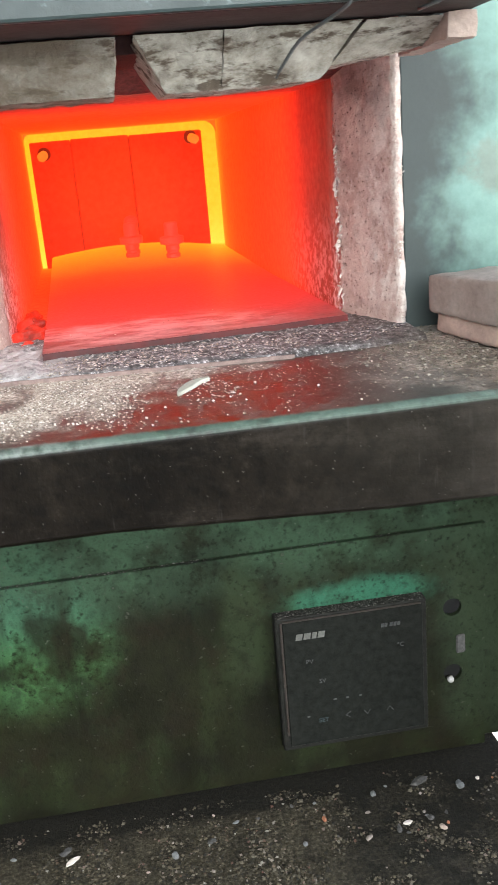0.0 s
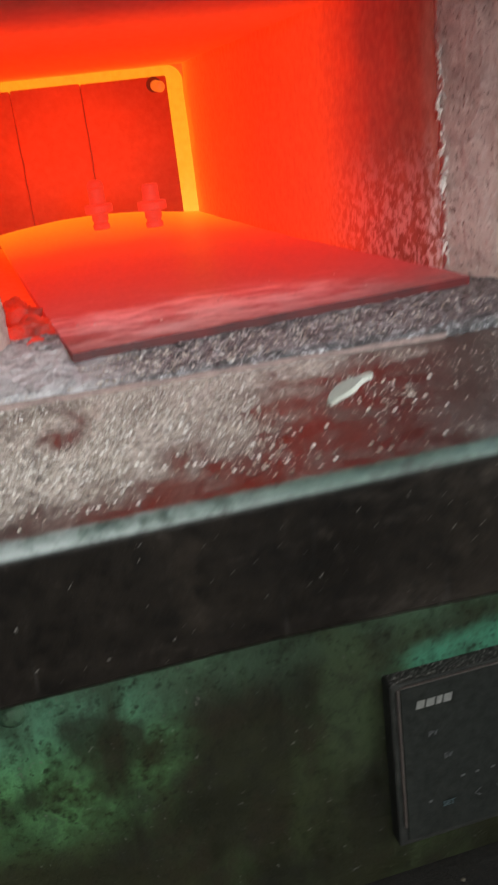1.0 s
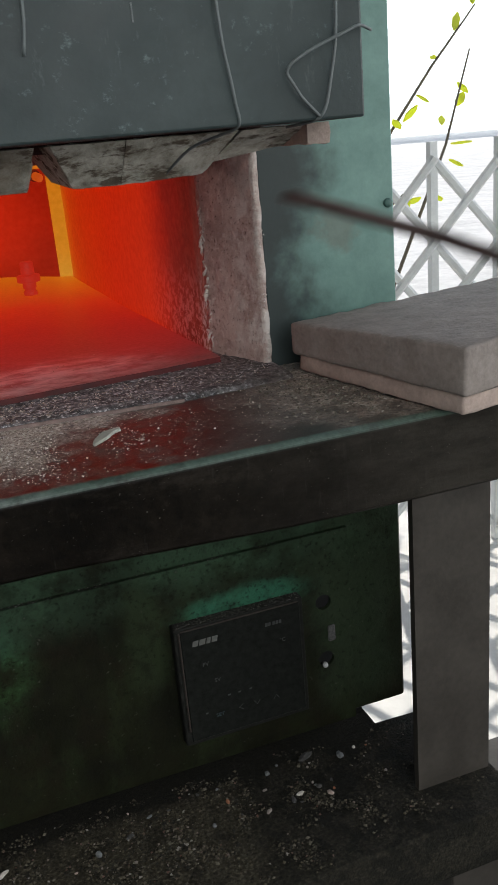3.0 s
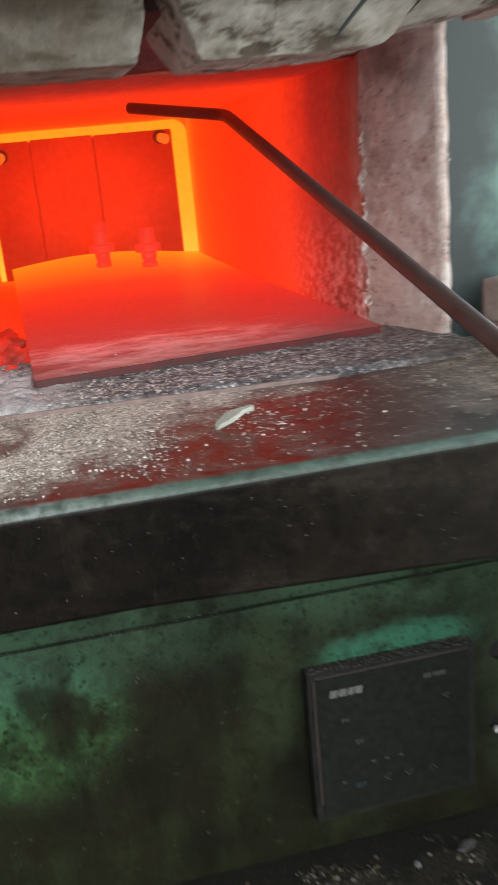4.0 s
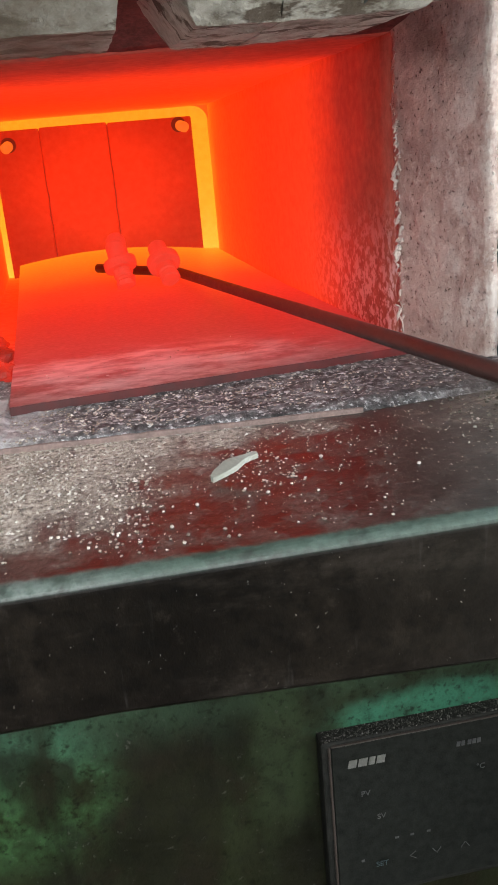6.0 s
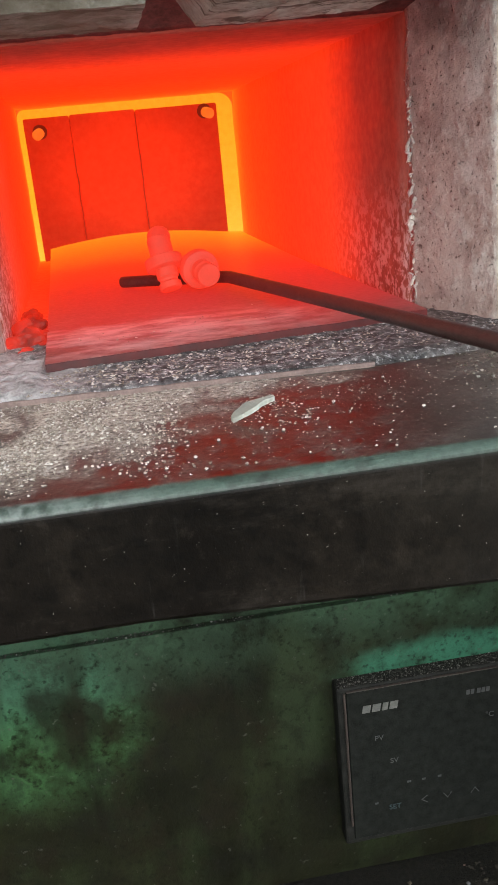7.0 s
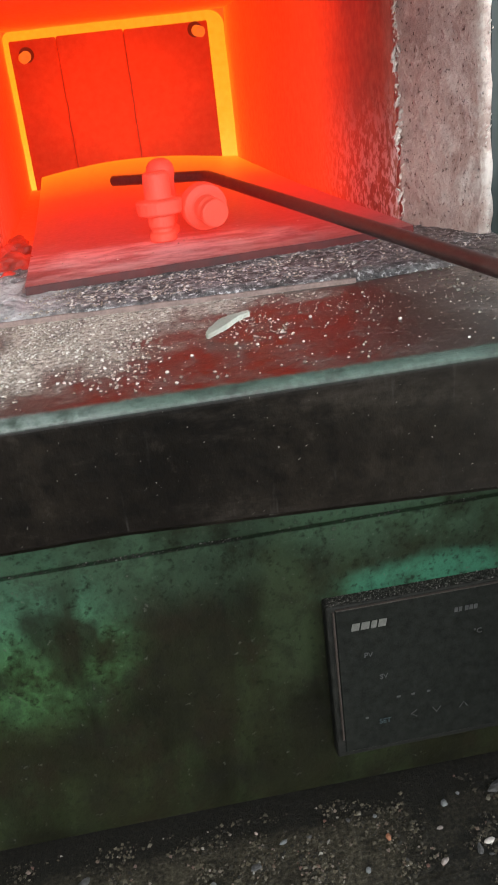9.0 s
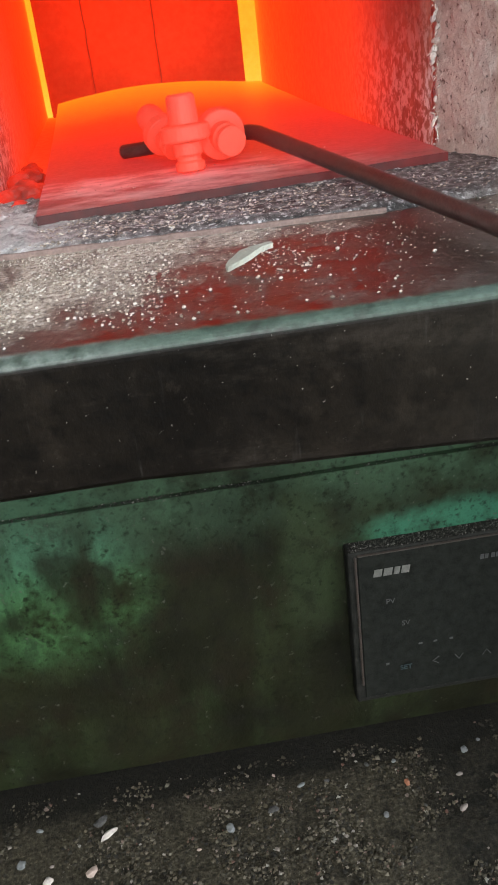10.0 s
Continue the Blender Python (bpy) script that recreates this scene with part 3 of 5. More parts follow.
def roughen(bm, cell, depth, scale, keep=lambda co: True, seed=0.0):
    """Cuts the faces to about that size and pushes the points about, as chipped stone is."""
    for _ in range(7):
        long = [e for e in bm.edges if e.calc_length() > cell * 1.6]
        if not long:
            break
        bmesh.ops.subdivide_edges(bm, edges=long, cuts=1, use_grid_fill=True)
    bmesh.ops.triangulate(bm, faces=[f for f in bm.faces if len(f.verts) > 4])
    bm.normal_update()
    for v in bm.verts:
        if keep(v.co):
            p = v.co * scale + Vector((seed, seed, seed))
            d = noise.noise(p) * 0.7 + noise.noise(p * 3.1) * 0.3
            v.co += v.normal * d * depth
    return bm


def extrude_profile(points, x0, x1):
    """A bar along x with that (y, z) outline."""
    bm = bmesh.new()
    a = [bm.verts.new((x0, y, z)) for y, z in points]
    b = [bm.verts.new((x1, y, z)) for y, z in points]
    bm.faces.new(a)
    bm.faces.new(b)
    n = len(points)
    for i in range(n):
        bm.faces.new((a[i], a[(i + 1) % n], b[(i + 1) % n], b[i]))
    return bm


def lathe(profile, seg=28):
    """A turned body round z from (radius, height) pairs."""
    bm = bmesh.new()
    rings = [[bm.verts.new((r * math.cos(2 * math.pi * k / seg), r * math.sin(2 * math.pi * k / seg), h)) for k in range(seg)] for r, h in profile]
    for a, b in zip(rings, rings[1:]):
        for k in range(seg):
            bm.faces.new((a[k], a[(k + 1) % seg], b[(k + 1) % seg], b[k]))
    bm.faces.new(rings[0])
    bm.faces.new(rings[-1])
    return bm


def tube(path, radius, seg=10, bm=None):
    """A round bar along a path of points."""
    bm = bm or bmesh.new()
    pts = [Vector(p) for p in path]
    rings = []
    up = Vector((0.123, 0.31, 0.94))
    for i, p in enumerate(pts):
        d = (pts[min(i + 1, len(pts) - 1)] - pts[max(i - 1, 0)]).normalized()
        u = d.cross(up).normalized()
        w = d.cross(u)
        r = radius[i] if isinstance(radius, (list, tuple)) else radius
        rings.append([bm.verts.new(p + (u * math.cos(2 * math.pi * k / seg) + w * math.sin(2 * math.pi * k / seg)) * r) for k in range(seg)])
    for a, b in zip(rings, rings[1:]):
        for k in range(seg):
            bm.faces.new((a[k], a[(k + 1) % seg], b[(k + 1) % seg], b[k]))
    bm.faces.new(rings[0])
    bm.faces.new(rings[-1])
    return bm


def plate_with_holes(x0, x1, z0, z1, y0, y1, holes, seg=20):
    """An upright plate, its front at y0, with round holes (x, z, radius) right through it."""
    bm = bmesh.new()
    loops = [[(x0, z0), (x1, z0), (x1, z1), (x0, z1)]]
    loops += [[(x + r * math.cos(2 * math.pi * k / seg), z + r * math.sin(2 * math.pi * k / seg)) for k in range(seg)] for x, z, r in holes]
    edges = []
    for loop in loops:
        vs = [bm.verts.new((x, y0, z)) for x, z in loop]
        edges += [bm.edges.new((vs[i], vs[(i + 1) % len(vs)])) for i in range(len(vs))]
    bmesh.ops.triangle_fill(bm, edges=edges, use_beauty=True, use_dissolve=False)
    got = bmesh.ops.extrude_face_region(bm, geom=bm.faces[:])
    for v in got["geom"]:
        if isinstance(v, bmesh.types.BMVert):
            v.co.y = y1
    return bm


def crumbs(places, sizes, seed, flat=0.6):
    """Loose angular grains, one small closed lump each."""
    rng = random.Random(seed)
    verts, faces = [], []
    for (x, y, z), s in zip(places, sizes):
        k = len(verts)
        turn = Euler((rng.uniform(0, 6), rng.uniform(0, 6), rng.uniform(0, 6))).to_matrix()
        lump = []
        for c in ((1, 0, 0), (-1, 0, 0), (0, 1, 0), (0, -1, 0), (0, 0, 1), (0, 0, -1)):
            lump.append(turn @ (Vector(c) * s * rng.uniform(0.55, 1.2)))
        for p in lump:
            verts.append((x + p.x, y + p.y, z + p.z * flat))
        for a in (0, 1):
            for b in (2, 3):
                for c in (4, 5):
                    faces.append((k + a, k + b, k + c) if (a + b + c) % 2 else (k + a, k + c, k + b))
    me = bpy.data.meshes.new("crumbs")
    me.from_pydata(verts, [], faces)
    return me


def stuff(name, me, material, label, category):
    me.materials.append(material)
    return tagged(new(name, me), label, category, kind="stuff")


# ---- setting: ground, workshop, outdoors ----
GROUND = -0.46


def build_setting():
    bm = bmesh.new()
    bmesh.ops.create_grid(bm, x_segments=2, y_segments=2, size=300)
    bmesh.ops.translate(bm, verts=bm.verts, vec=(0, 0, GROUND))
    tagged(part("ground", bm, M_GROUND), "pale dry concrete ground running out to the yard", "ground", kind="structure")
    # dark slab added below the stand, the shade there put into its colour
    tagged(part("floor", block(-1.38, 2.1, -1.8, 0.90, GROUND - 0.02, GROUND + 0.004), M_FLOOR), "dark workshop floor slab with the stand's shade put into its colour", "floor", kind="structure")
    # unseen walls and ceiling, added to block the sun and shape the daylight
    # closed behind and to one side, open towards the yard
    tagged(part("wall_west", block(-1.5, -1.38, -1.95, 2.6, GROUND, 2.2), M_PLASTER), "unseen grey plastered workshop wall", "wall", kind="structure")
    w = part("wall_south", block(-1.38, -0.90, -1.95, -1.8, GROUND, 2.2), M_PLASTER)
    tagged(w, "unseen grey plastered workshop wall with an opening for the added lamp", "wall", kind="structure")
    w2 = part("wall_south_pier", block(0.72, 2.1, -1.95, -1.8, GROUND, 2.2), M_PLASTER)
    tagged(w2, "unseen grey plastered workshop wall beside the lamp's opening", "wall", kind="structure")
    w3 = part("wall_south_lintel", block(-0.90, 0.72, -1.95, -1.8, 1.85, 2.2), M_PLASTER)
    tagged(w3, "unseen grey plastered lintel over the lamp's opening", "wall", kind="structure")
    tagged(part("wall_north", block(-1.38, 0.16, 2.48, 2.6, GROUND, 2.2), M_PLASTER), "unseen grey plastered workshop wall behind the furnace", "wall", kind="structure")
    tagged(part("ceiling", block(-1.5, 1.5, -1.95, 3.0, 2.2, 2.3), M_PLASTER), "unseen grey ceiling slab added to keep the sun off the furnace", "ceiling", kind="structure")


build_setting()


# ---- the stand ----
def build_stand():
    stand = thing("steel_stand", "brown-black steel stand with a heavy channel shelf and gritty base", "stand", (0.02, 0.5, GROUND))
    # channel shelf with a rounded nose
    r, pts = 0.0046, []
    y0, zt, zb = 0.3388, 0.2975, 0.2535
    for k in range(9):
        a = math.pi / 2 * k / 8
        pts.append((y0 + r - r * math.sin(a), zt - r + r * math.cos(a)))
    pts += [(y0, zb + 0.002), (y0 + 0.002, zb), (y0 + 0.008, zb), (y0 + 0.008, zt - 0.009), (0.4825, zt - 0.009), (0.4825, zt)]
    bm = extrude_profile(pts, -0.42, 0.47)
    # the apron hangs a little lower to one side
    for x in (-0.10, -0.02, 0.04, 0.10, 0.16):
        bmesh.ops.bisect_plane(bm, geom=bm.verts[:] + bm.edges[:] + bm.faces[:], plane_co=(x, 0, 0), plane_no=(1, 0, 0))
    for v in bm.verts:
        if v.co.z < 0.26:
            v.co.z += 0.0038 - 0.0068 * min(1.0, max(0.0, (v.co.x + 0.02) / 0.14))
    part("shelf", bm, M_SHELF, stand, "dark worn shelf with rubbed green nose", smooth=False)
    plan = [(-0.42, 0.4182), (0.2640, 0.4182), (0.2640, 0.4765), (0.2130, 0.4785), (0.2130, 1.15), (-0.42, 1.15)]
    bm = bmesh.new()
    low = [bm.verts.new((x, y, -0.006)) for x, y in plan]
    top = [bm.verts.new((x, y, 0.0)) for x, y in plan]
    bm.faces.new(low)
    bm.faces.new(top)
    for k in range(len(plan)):
        bm.faces.new((low[k], low[(k + 1) % 6], top[(k + 1) % 6], top[k]))
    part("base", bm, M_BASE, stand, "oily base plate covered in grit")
    rail = extrude_profile([(0.360, -0.042), (0.360, -0.0010), (0.362, 0.0006), (0.4180, 0.0006), (0.4180, -0.003), (0.3665, -0.003), (0.3665, -0.042)], -0.42, 0.2640)
    part("rail", rail, M_BASE, stand)
    for x in (-0.36, 0.2045):
        leg = extrude_profile([(0.0, 0.0), (0.057, 0.0), (0.057, 0.045), (0.0515, 0.045), (0.0515, 0.0055), (0.0, 0.0055)], 0.0, 0.2524)
        bmesh.ops.transform(leg, matrix=Matrix(((0, 1, 0, x), (0, 0, 1, 0.3985), (1, 0, 0, 0.0006), (0, 0, 0, 1))), verts=leg.verts)
        part("upright", leg, M_LEG, stand, "brown angle-iron upright")
    for x, y in ((-0.41, 0.375), (-0.41, 1.1), (0.216, 0.375), (0.166, 1.1)):
        part("foot", block(x, x + 0.045, y, y + 0.045, GROUND + 0.004 if y < 0.8 else GROUND, -0.006 if y > 1 else -0.003, 0.001), M_LEG, stand)
    return stand


stand = build_stand()

# ---- the furnace ----
XR = 0.2465
FACE_Y = 0.4855


def chamber_x(side, y):
    """The chamber runs back slightly askew."""
    f = (y - 0.537) / (1.02 - 0.537)
    return (-0.073 - 0.017 * f) if side < 0 else (0.128 - 0.014 * f)


ZF, ZT = 0.298, 0.4345


def build_furnace():
    fur = thing("muffle_furnace", "old green box furnace with glowing open chamber on steel stand", "furnace", (0.03, 0.8, 0.0))
    # lower cabinet
    cab = part("cabinet", block(-0.30, XR, 0.4895, 1.13, 0.0085, 0.286, 0.002), M_GREEN, fur)
    for fx in (-0.27, 0.19):
        for fy in (0.53, 1.06):
            part("foot", block(fx, fx + 0.03, fy, fy + 0.03, 0.0, 0.0085), M_BLACK, fur)
    panel = plate_with_holes(-0.30, 0.2005, 0.0065, 0.1692, FACE_Y, FACE_Y + 0.0035, [(0.1785, 0.1135, 0.0062), (0.1785, 0.0655, 0.0062)])
    front = part("front_panel", panel, M_GREEN, fur, "dark green front panel under grime")
    rng = random.Random(17)
    pl, sz = [], []
    while len(pl) < 1500:
        x = rng.uniform(-0.28, 0.19)
        if rng.random() > 0.25 + 1.5 * noise.noise((x * 55, 2, 9)) + (0.35 if x < 0.03 else -0.1):
            continue
        q = 0.00012 + 0.0007 * rng.random() ** 3
        pl.append((x, rng.uniform(FACE_Y + 0.0004, FACE_Y + 0.0036), 0.1692 + q * 0.3))
        sz.append(q)
    me = crumbs(pl, sz, 18)
    me.materials.append(M_DUST_CRUMB)
    ledge = tagged(new("dust", me), "grey dust lying along the panel's top edge", kind="stuff")
    ledge.parent = front
    ledge.matrix_parent_inverse = front.matrix_world.inverted()
    # black discs close the holes, the darkness inside put into their colour
    for x, z in ((0.1785, 0.1135), (0.1785, 0.0655)):
        bore = lathe([(0.0060, 0.0), (0.0060, 0.0006), (0.0001, 0.0006)], 18)
        bmesh.ops.transform(bore, matrix=Matrix.Translation((x, FACE_Y + 0.0034, z)) @ Matrix.Rotation(math.radians(90), 4, "X"), verts=bore.verts)
        part("bore", bore, M_VOID, front)
    # white bead added for the bright glint in the lower hole
    lens = lathe([(0.0022, 0.0), (0.0022, 0.002), (0.0018, 0.0030), (0.0009, 0.0036), (0.0001, 0.0037)], 14)
    bmesh.ops.transform(lens, matrix=Matrix.Translation((0.1762, FACE_Y - 0.0004, 0.0618)) @ Matrix.Rotation(math.radians(90), 4, "X"), verts=lens.verts)
    part("glint_bead", lens, M_CORD, front, "small white bead standing in for a bright glint in the hole", smooth=True)
    tag = roughen(block(0.1805, 0.1865, FACE_Y - 0.0016, FACE_Y, 0.080, 0.0935, 0.001), 0.003, 0.001, 300)
    part("paint_flake", tag, M_DUST, front, "lifted grey flake of paint")
    for x, z in ((-0.1025, 0.1580), (-0.270, 0.1580)):
        b = lathe([(0.0060, 0.0), (0.0060, 0.0006), (0.0046, 0.0010), (0.0044, 0.0024), (0.0032, 0.0030), (0.0001, 0.0031)], 18)
        bmesh.ops.transform(b, matrix=Matrix.Translation((x, FACE_Y, z)) @ Matrix.Rotation(math.radians(90), 4, "X"), verts=b.verts)
        part("screw", b, M_GREEN, front, "painted round-head screw on its washer", smooth=True)
    # upper body: face plates round the mouth, roof, sides
    cheek = part("face_plate", block(0.1525, XR, FACE_Y, FACE_Y + 0.004, 0.288, 0.80, 0.001), M_FACE, fur, "green face plate blackened by soot")
    part("face_plate", block(-0.30, -0.0965, FACE_Y, FACE_Y + 0.004, 0.288, 0.80, 0.001), M_FACE, fur, "green face plate blackened by soot")
    part("face_plate", block(-0.0965, 0.1525, FACE_Y, FACE_Y + 0.004, 0.462, 0.80, 0.001), M_FACE, fur, "sooty face plate over the mouth")
    part("side_plate", block(XR - 0.004, XR, FACE_Y + 0.004, 1.13, 0.288, 0.80, 0.001), M_FACE, fur)
    part("side_plate", block(-0.30, -0.296, FACE_Y + 0.004, 1.13, 0.288, 0.80, 0.001), M_FACE, fur)
    part("top_plate", block(-0.30, XR, FACE_Y, 1.13, 0.80, 0.804), M_FACE, fur)
    part("back_plate", block(-0.296, XR - 0.004, 1.126, 1.13, 0.288, 0.80), M_FACE, fur)
    for z in (0.392, 0.56, 0.70):
        b = lathe([(0.0031, 0.0), (0.0031, 0.0010), (0.0024, 0.0020), (0.0001, 0.0023)], 12)
        bmesh.ops.transform(b, matrix=Matrix.Translation((0.2420, FACE_Y, z)) @ Matrix.Rotation(math.radians(90), 4, "X"), verts=b.verts)
        part("bolt", b, M_BOLT, cheek, smooth=True)
    # splayed jambs and lintel of the mouth
    y0, y1 = 0.4815, 0.5370
    xo, xi = 0.1480, 0.1280
    jr = hull8([(xi, y1, 0.288), (xo, y0, 0.288), (xo + 0.0035, y0, 0.288), (xo + 0.0035, y1, 0.288), (xi, y1, 0.455), (xo - 0.001, y0, 0.455), (xo + 0.0035, y0, 0.455), (xo + 0.0035, y1, 0.455)])
    roughen(jr, 0.004, 0.0016, 120)
    jamb = part("jamb", jr, M_LINING, fur, "pitted pinkish refractory jamb", smooth=True)
    jl = hull8([(-0.073, y1, 0.288), (-0.073, y1 + 0.004, 0.288), (-0.0955, y1 + 0.004, 0.288), (-0.0925, y0, 0.288), (-0.073, y1, 0.455), (-0.073, y1 + 0.004, 0.455), (-0.0955, y1 + 0.004, 0.455), (-0.0925, y0, 0.455)])
    roughen(jl, 0.004, 0.0016, 120, seed=5.0)
    part("jamb", jl, M_LINING, fur, "pitted pinkish refractory jamb", smooth=True)
    lin = hull8([(-0.0955, y0, 0.456), (0.1515, y0, 0.456), (0.1515, y1, ZT), (-0.0955, y1, ZT), (-0.0955, y0, 0.478), (0.1515, y0, 0.478), (0.1515, y1, 0.478), (-0.0955, y1, 0.478)])
    roughen(lin, 0.004, 0.0022, 110, seed=9.0)
    part("lintel", lin, M_LINTEL, fur, "scorched refractory lintel", smooth=True)
    # white crust where jamb and chamber meet, and along the jamb's outer edge
    rng = random.Random(4)
    for x0_, y0_, zlo, zhi, big_, n_ in ((0.1282, 0.5340, 0.302, 0.398, 0.0030, 120), (0.1285, 0.5345, 0.395, 0.430, 0.0012, 40), (0.1500, 0.4812, 0.300, 0.385, 0.0013, 60)):
        bm = bmesh.new()
        for k in range(n_):
            z = zlo + (zhi - zlo) * (k + rng.random()) / n_
            s = big_ * rng.uniform(0.25, 1.0) * (0.6 + 0.8 * abs(noise.noise((z * 60, 2, x0_))))
            c = bmesh.ops.create_icosphere(bm, subdivisions=1, radius=s)
            tw = Euler((rng.uniform(0, 3), rng.uniform(0, 3), rng.uniform(0, 3))).to_matrix()
            st = Vector((rng.uniform(0.35, 0.8), rng.uniform(0.5, 0.9), rng.uniform(0.8, 1.9)))
            off = Vector((x0_ + 0.0022 * noise.noise((z * 90, 0, 0)) + rng.gauss(0, big_ * 0.28), y0_ + rng.gauss(0, big_ * 0.3), z))
            for v in c["verts"]:
                p = v.co * rng.uniform(0.75, 1.25)
                v.co = tw @ Vector((p.x * st.x, p.y * st.y, p.z * st.z)) * 0.5 + Vector((p.x * st.x, p.y * st.y, p.z * st.z)) * 0.5 + off
        part("crust", bm, M_CRUST, jamb, "crumbly white crust along the jamb")
    # chamber
    yb = 1.035
    xl0, xl1, xr0, xr1 = chamber_x(-1, 0.541), chamber_x(-1, yb + 0.05), chamber_x(1, 0.5375), chamber_x(1, yb + 0.05)
    wl = hull8([(xl0, 0.5415, ZF - 0.02), (xl1, yb + 0.05, ZF - 0.02), (xl1 - 0.03, yb + 0.05, ZF - 0.02), (xl0 - 0.03, 0.5415, ZF - 0.02), (xl0, 0.5415, ZT), (xl1, yb + 0.05, ZT), (xl1 - 0.03, yb + 0.05, ZT), (xl0 - 0.03, 0.5415, ZT)])
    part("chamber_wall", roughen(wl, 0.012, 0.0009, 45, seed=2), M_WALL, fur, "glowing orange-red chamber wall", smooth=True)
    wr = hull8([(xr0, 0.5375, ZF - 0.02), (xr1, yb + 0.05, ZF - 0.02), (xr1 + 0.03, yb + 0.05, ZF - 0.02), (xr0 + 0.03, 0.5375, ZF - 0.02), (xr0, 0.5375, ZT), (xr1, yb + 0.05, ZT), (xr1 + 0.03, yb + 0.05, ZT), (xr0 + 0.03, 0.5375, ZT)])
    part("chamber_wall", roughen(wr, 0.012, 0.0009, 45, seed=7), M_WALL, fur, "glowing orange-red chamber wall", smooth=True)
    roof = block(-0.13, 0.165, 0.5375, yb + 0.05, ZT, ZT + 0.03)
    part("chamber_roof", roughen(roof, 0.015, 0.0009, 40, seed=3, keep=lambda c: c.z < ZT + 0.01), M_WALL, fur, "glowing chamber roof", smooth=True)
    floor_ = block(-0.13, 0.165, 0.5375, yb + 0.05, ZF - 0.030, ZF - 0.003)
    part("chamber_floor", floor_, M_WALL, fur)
    # rear: the element glows round a back slab with two joints
    part("element", block(-0.13, 0.165, 1.0135, 1.030, ZF - 0.012, ZT), M_RING, fur, "yellow-hot heating element behind the back slab")
    ya = 1.006
    bx0, bx1 = chamber_x(-1, ya) + 0.0050, chamber_x(1, ya) - 0.0162
    bz0, bz1 = ZF - 0.012, ZT - 0.0085
    wid = (bx1 - bx0)
    cuts = [bx0, bx0 + wid * 0.235, bx0 + wid * 0.572, bx1]
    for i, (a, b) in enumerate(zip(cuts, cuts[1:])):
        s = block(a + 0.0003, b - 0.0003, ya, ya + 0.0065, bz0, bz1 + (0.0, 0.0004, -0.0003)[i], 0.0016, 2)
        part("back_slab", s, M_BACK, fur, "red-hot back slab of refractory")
    # unseen backing added so the element's light doesn't leak through the joints
    part("joint_light_stop", block(bx0 + 0.002, bx1 - 0.002, ya + 0.0067, ya + 0.0072, bz0, bz1 - 0.002), M_CRACK, fur)
    # ragged joints
    for x, zlo, zhi in ((cuts[1], bz0 + 0.005, bz1 - 0.028), (cuts[2], bz0 + 0.004, bz1 - 0.004)):
        pts = [(x + 0.0012 * noise.noise((z * 70, x * 99, 0)), ya + 0.0002, z) for z in np.linspace(zlo, zhi, 14)]
        part("joint", tube(pts, [0.0005 + 0.0004 * abs(noise.noise((p[2] * 150, 3, x))) for p in pts], 5), M_CRACK, fur)
    for x, z, dx in ((bx0 + 0.0145, bz1 - 0.0125, -0.0022), (bx1 - 0.0125, bz1 - 0.0070, 0.004)):
        sock = lathe([(0.0068, 0.0), (0.0068, 0.0008), (0.0001, 0.0008)], 20)
        bmesh.ops.transform(sock, matrix=Matrix.Translation((x, ya + 0.0002, z)) @ Matrix.Rotation(math.radians(90), 4, "X"), verts=sock.verts)
        hole = part("socket", sock, M_SOCKET, fur, "dark burnt socket")
        lead = tube([(x + dx * 0.3, ya, z - 0.001), (x + dx, ya - 0.010, z - 0.0028), (x + dx * 1.2, ya - 0.0125, z - 0.003)], [0.0048, 0.0048, 0.0036], 16)
        part("element_lead", lead, M_LEAD, hole, "orange-hot element lead", smooth=True)
    # rounded corners of the glowing gap
    for cx, sx, rr in ((chamber_x(1, 1.012), 1, 0.0140), (chamber_x(-1, 1.012), -1, 0.0075)):
        bm = bmesh.new()
        arc = [(cx - sx * rr + sx * rr * math.sin(math.pi / 2 * k / 8), ZT - rr + rr * math.cos(math.pi / 2 * k / 8)) for k in range(9)]
        loop = [(cx + sx * 0.004, ZT + 0.002)] + [(cx - sx * rr, ZT + 0.002)] + arc + [(cx + sx * 0.004, ZT - rr)]
        lo = [bm.verts.new((x, 1.0095, z)) for x, z in loop]
        hi = [bm.verts.new((x, 1.0130, z)) for x, z in loop]
        bm.faces.new(lo)
        bm.faces.new(hi)
        for k in range(len(loop)):
            bm.faces.new((lo[k], lo[(k + 1) % len(loop)], hi[(k + 1) % len(loop)], hi[k]))
        part("corner_fillet", bm, M_CORNER, fur)
    # bowed hearth plate
    bm = bmesh.new()
    nx, ny = 16, 30
    top, low = [], []
    for j in range(ny + 1):
        f = j / ny
        row, row2 = [], []
        for i in range(nx + 1):
            g = i / nx
            yf = 0.4865 + 0.0185 * g + 0.0012 * noise.noise((g * 7, 1, 0))
            y = yf + (1.000 - yf) * f
            xa, xb = -0.0505 - 0.0265 * f, chamber_x(1, max(y, 0.537)) - 0.004
            x = xa + (xb - xa) * g
            z = 0.3042 - 0.002 * math.sin(math.pi * f) + 0.0095 * f ** 3 * math.sin(math.pi * min(1, max(0, g * 0.92 + 0.10))) + 0.0006 * noise.noise((x * 30, y * 20, 2))
            row.append(bm.verts.new((x, y, z)))
            row2.append(bm.verts.new((x, y, z - 0.0036)))
        top.append(row)
        low.append(row2)
    for j in range(ny):
        for i in range(nx):
            bm.faces.new((top[j][i], top[j][i + 1], top[j + 1][i + 1], top[j + 1][i]))
            bm.faces.new((low[j][i], low[j + 1][i], low[j + 1][i + 1], low[j][i + 1]))
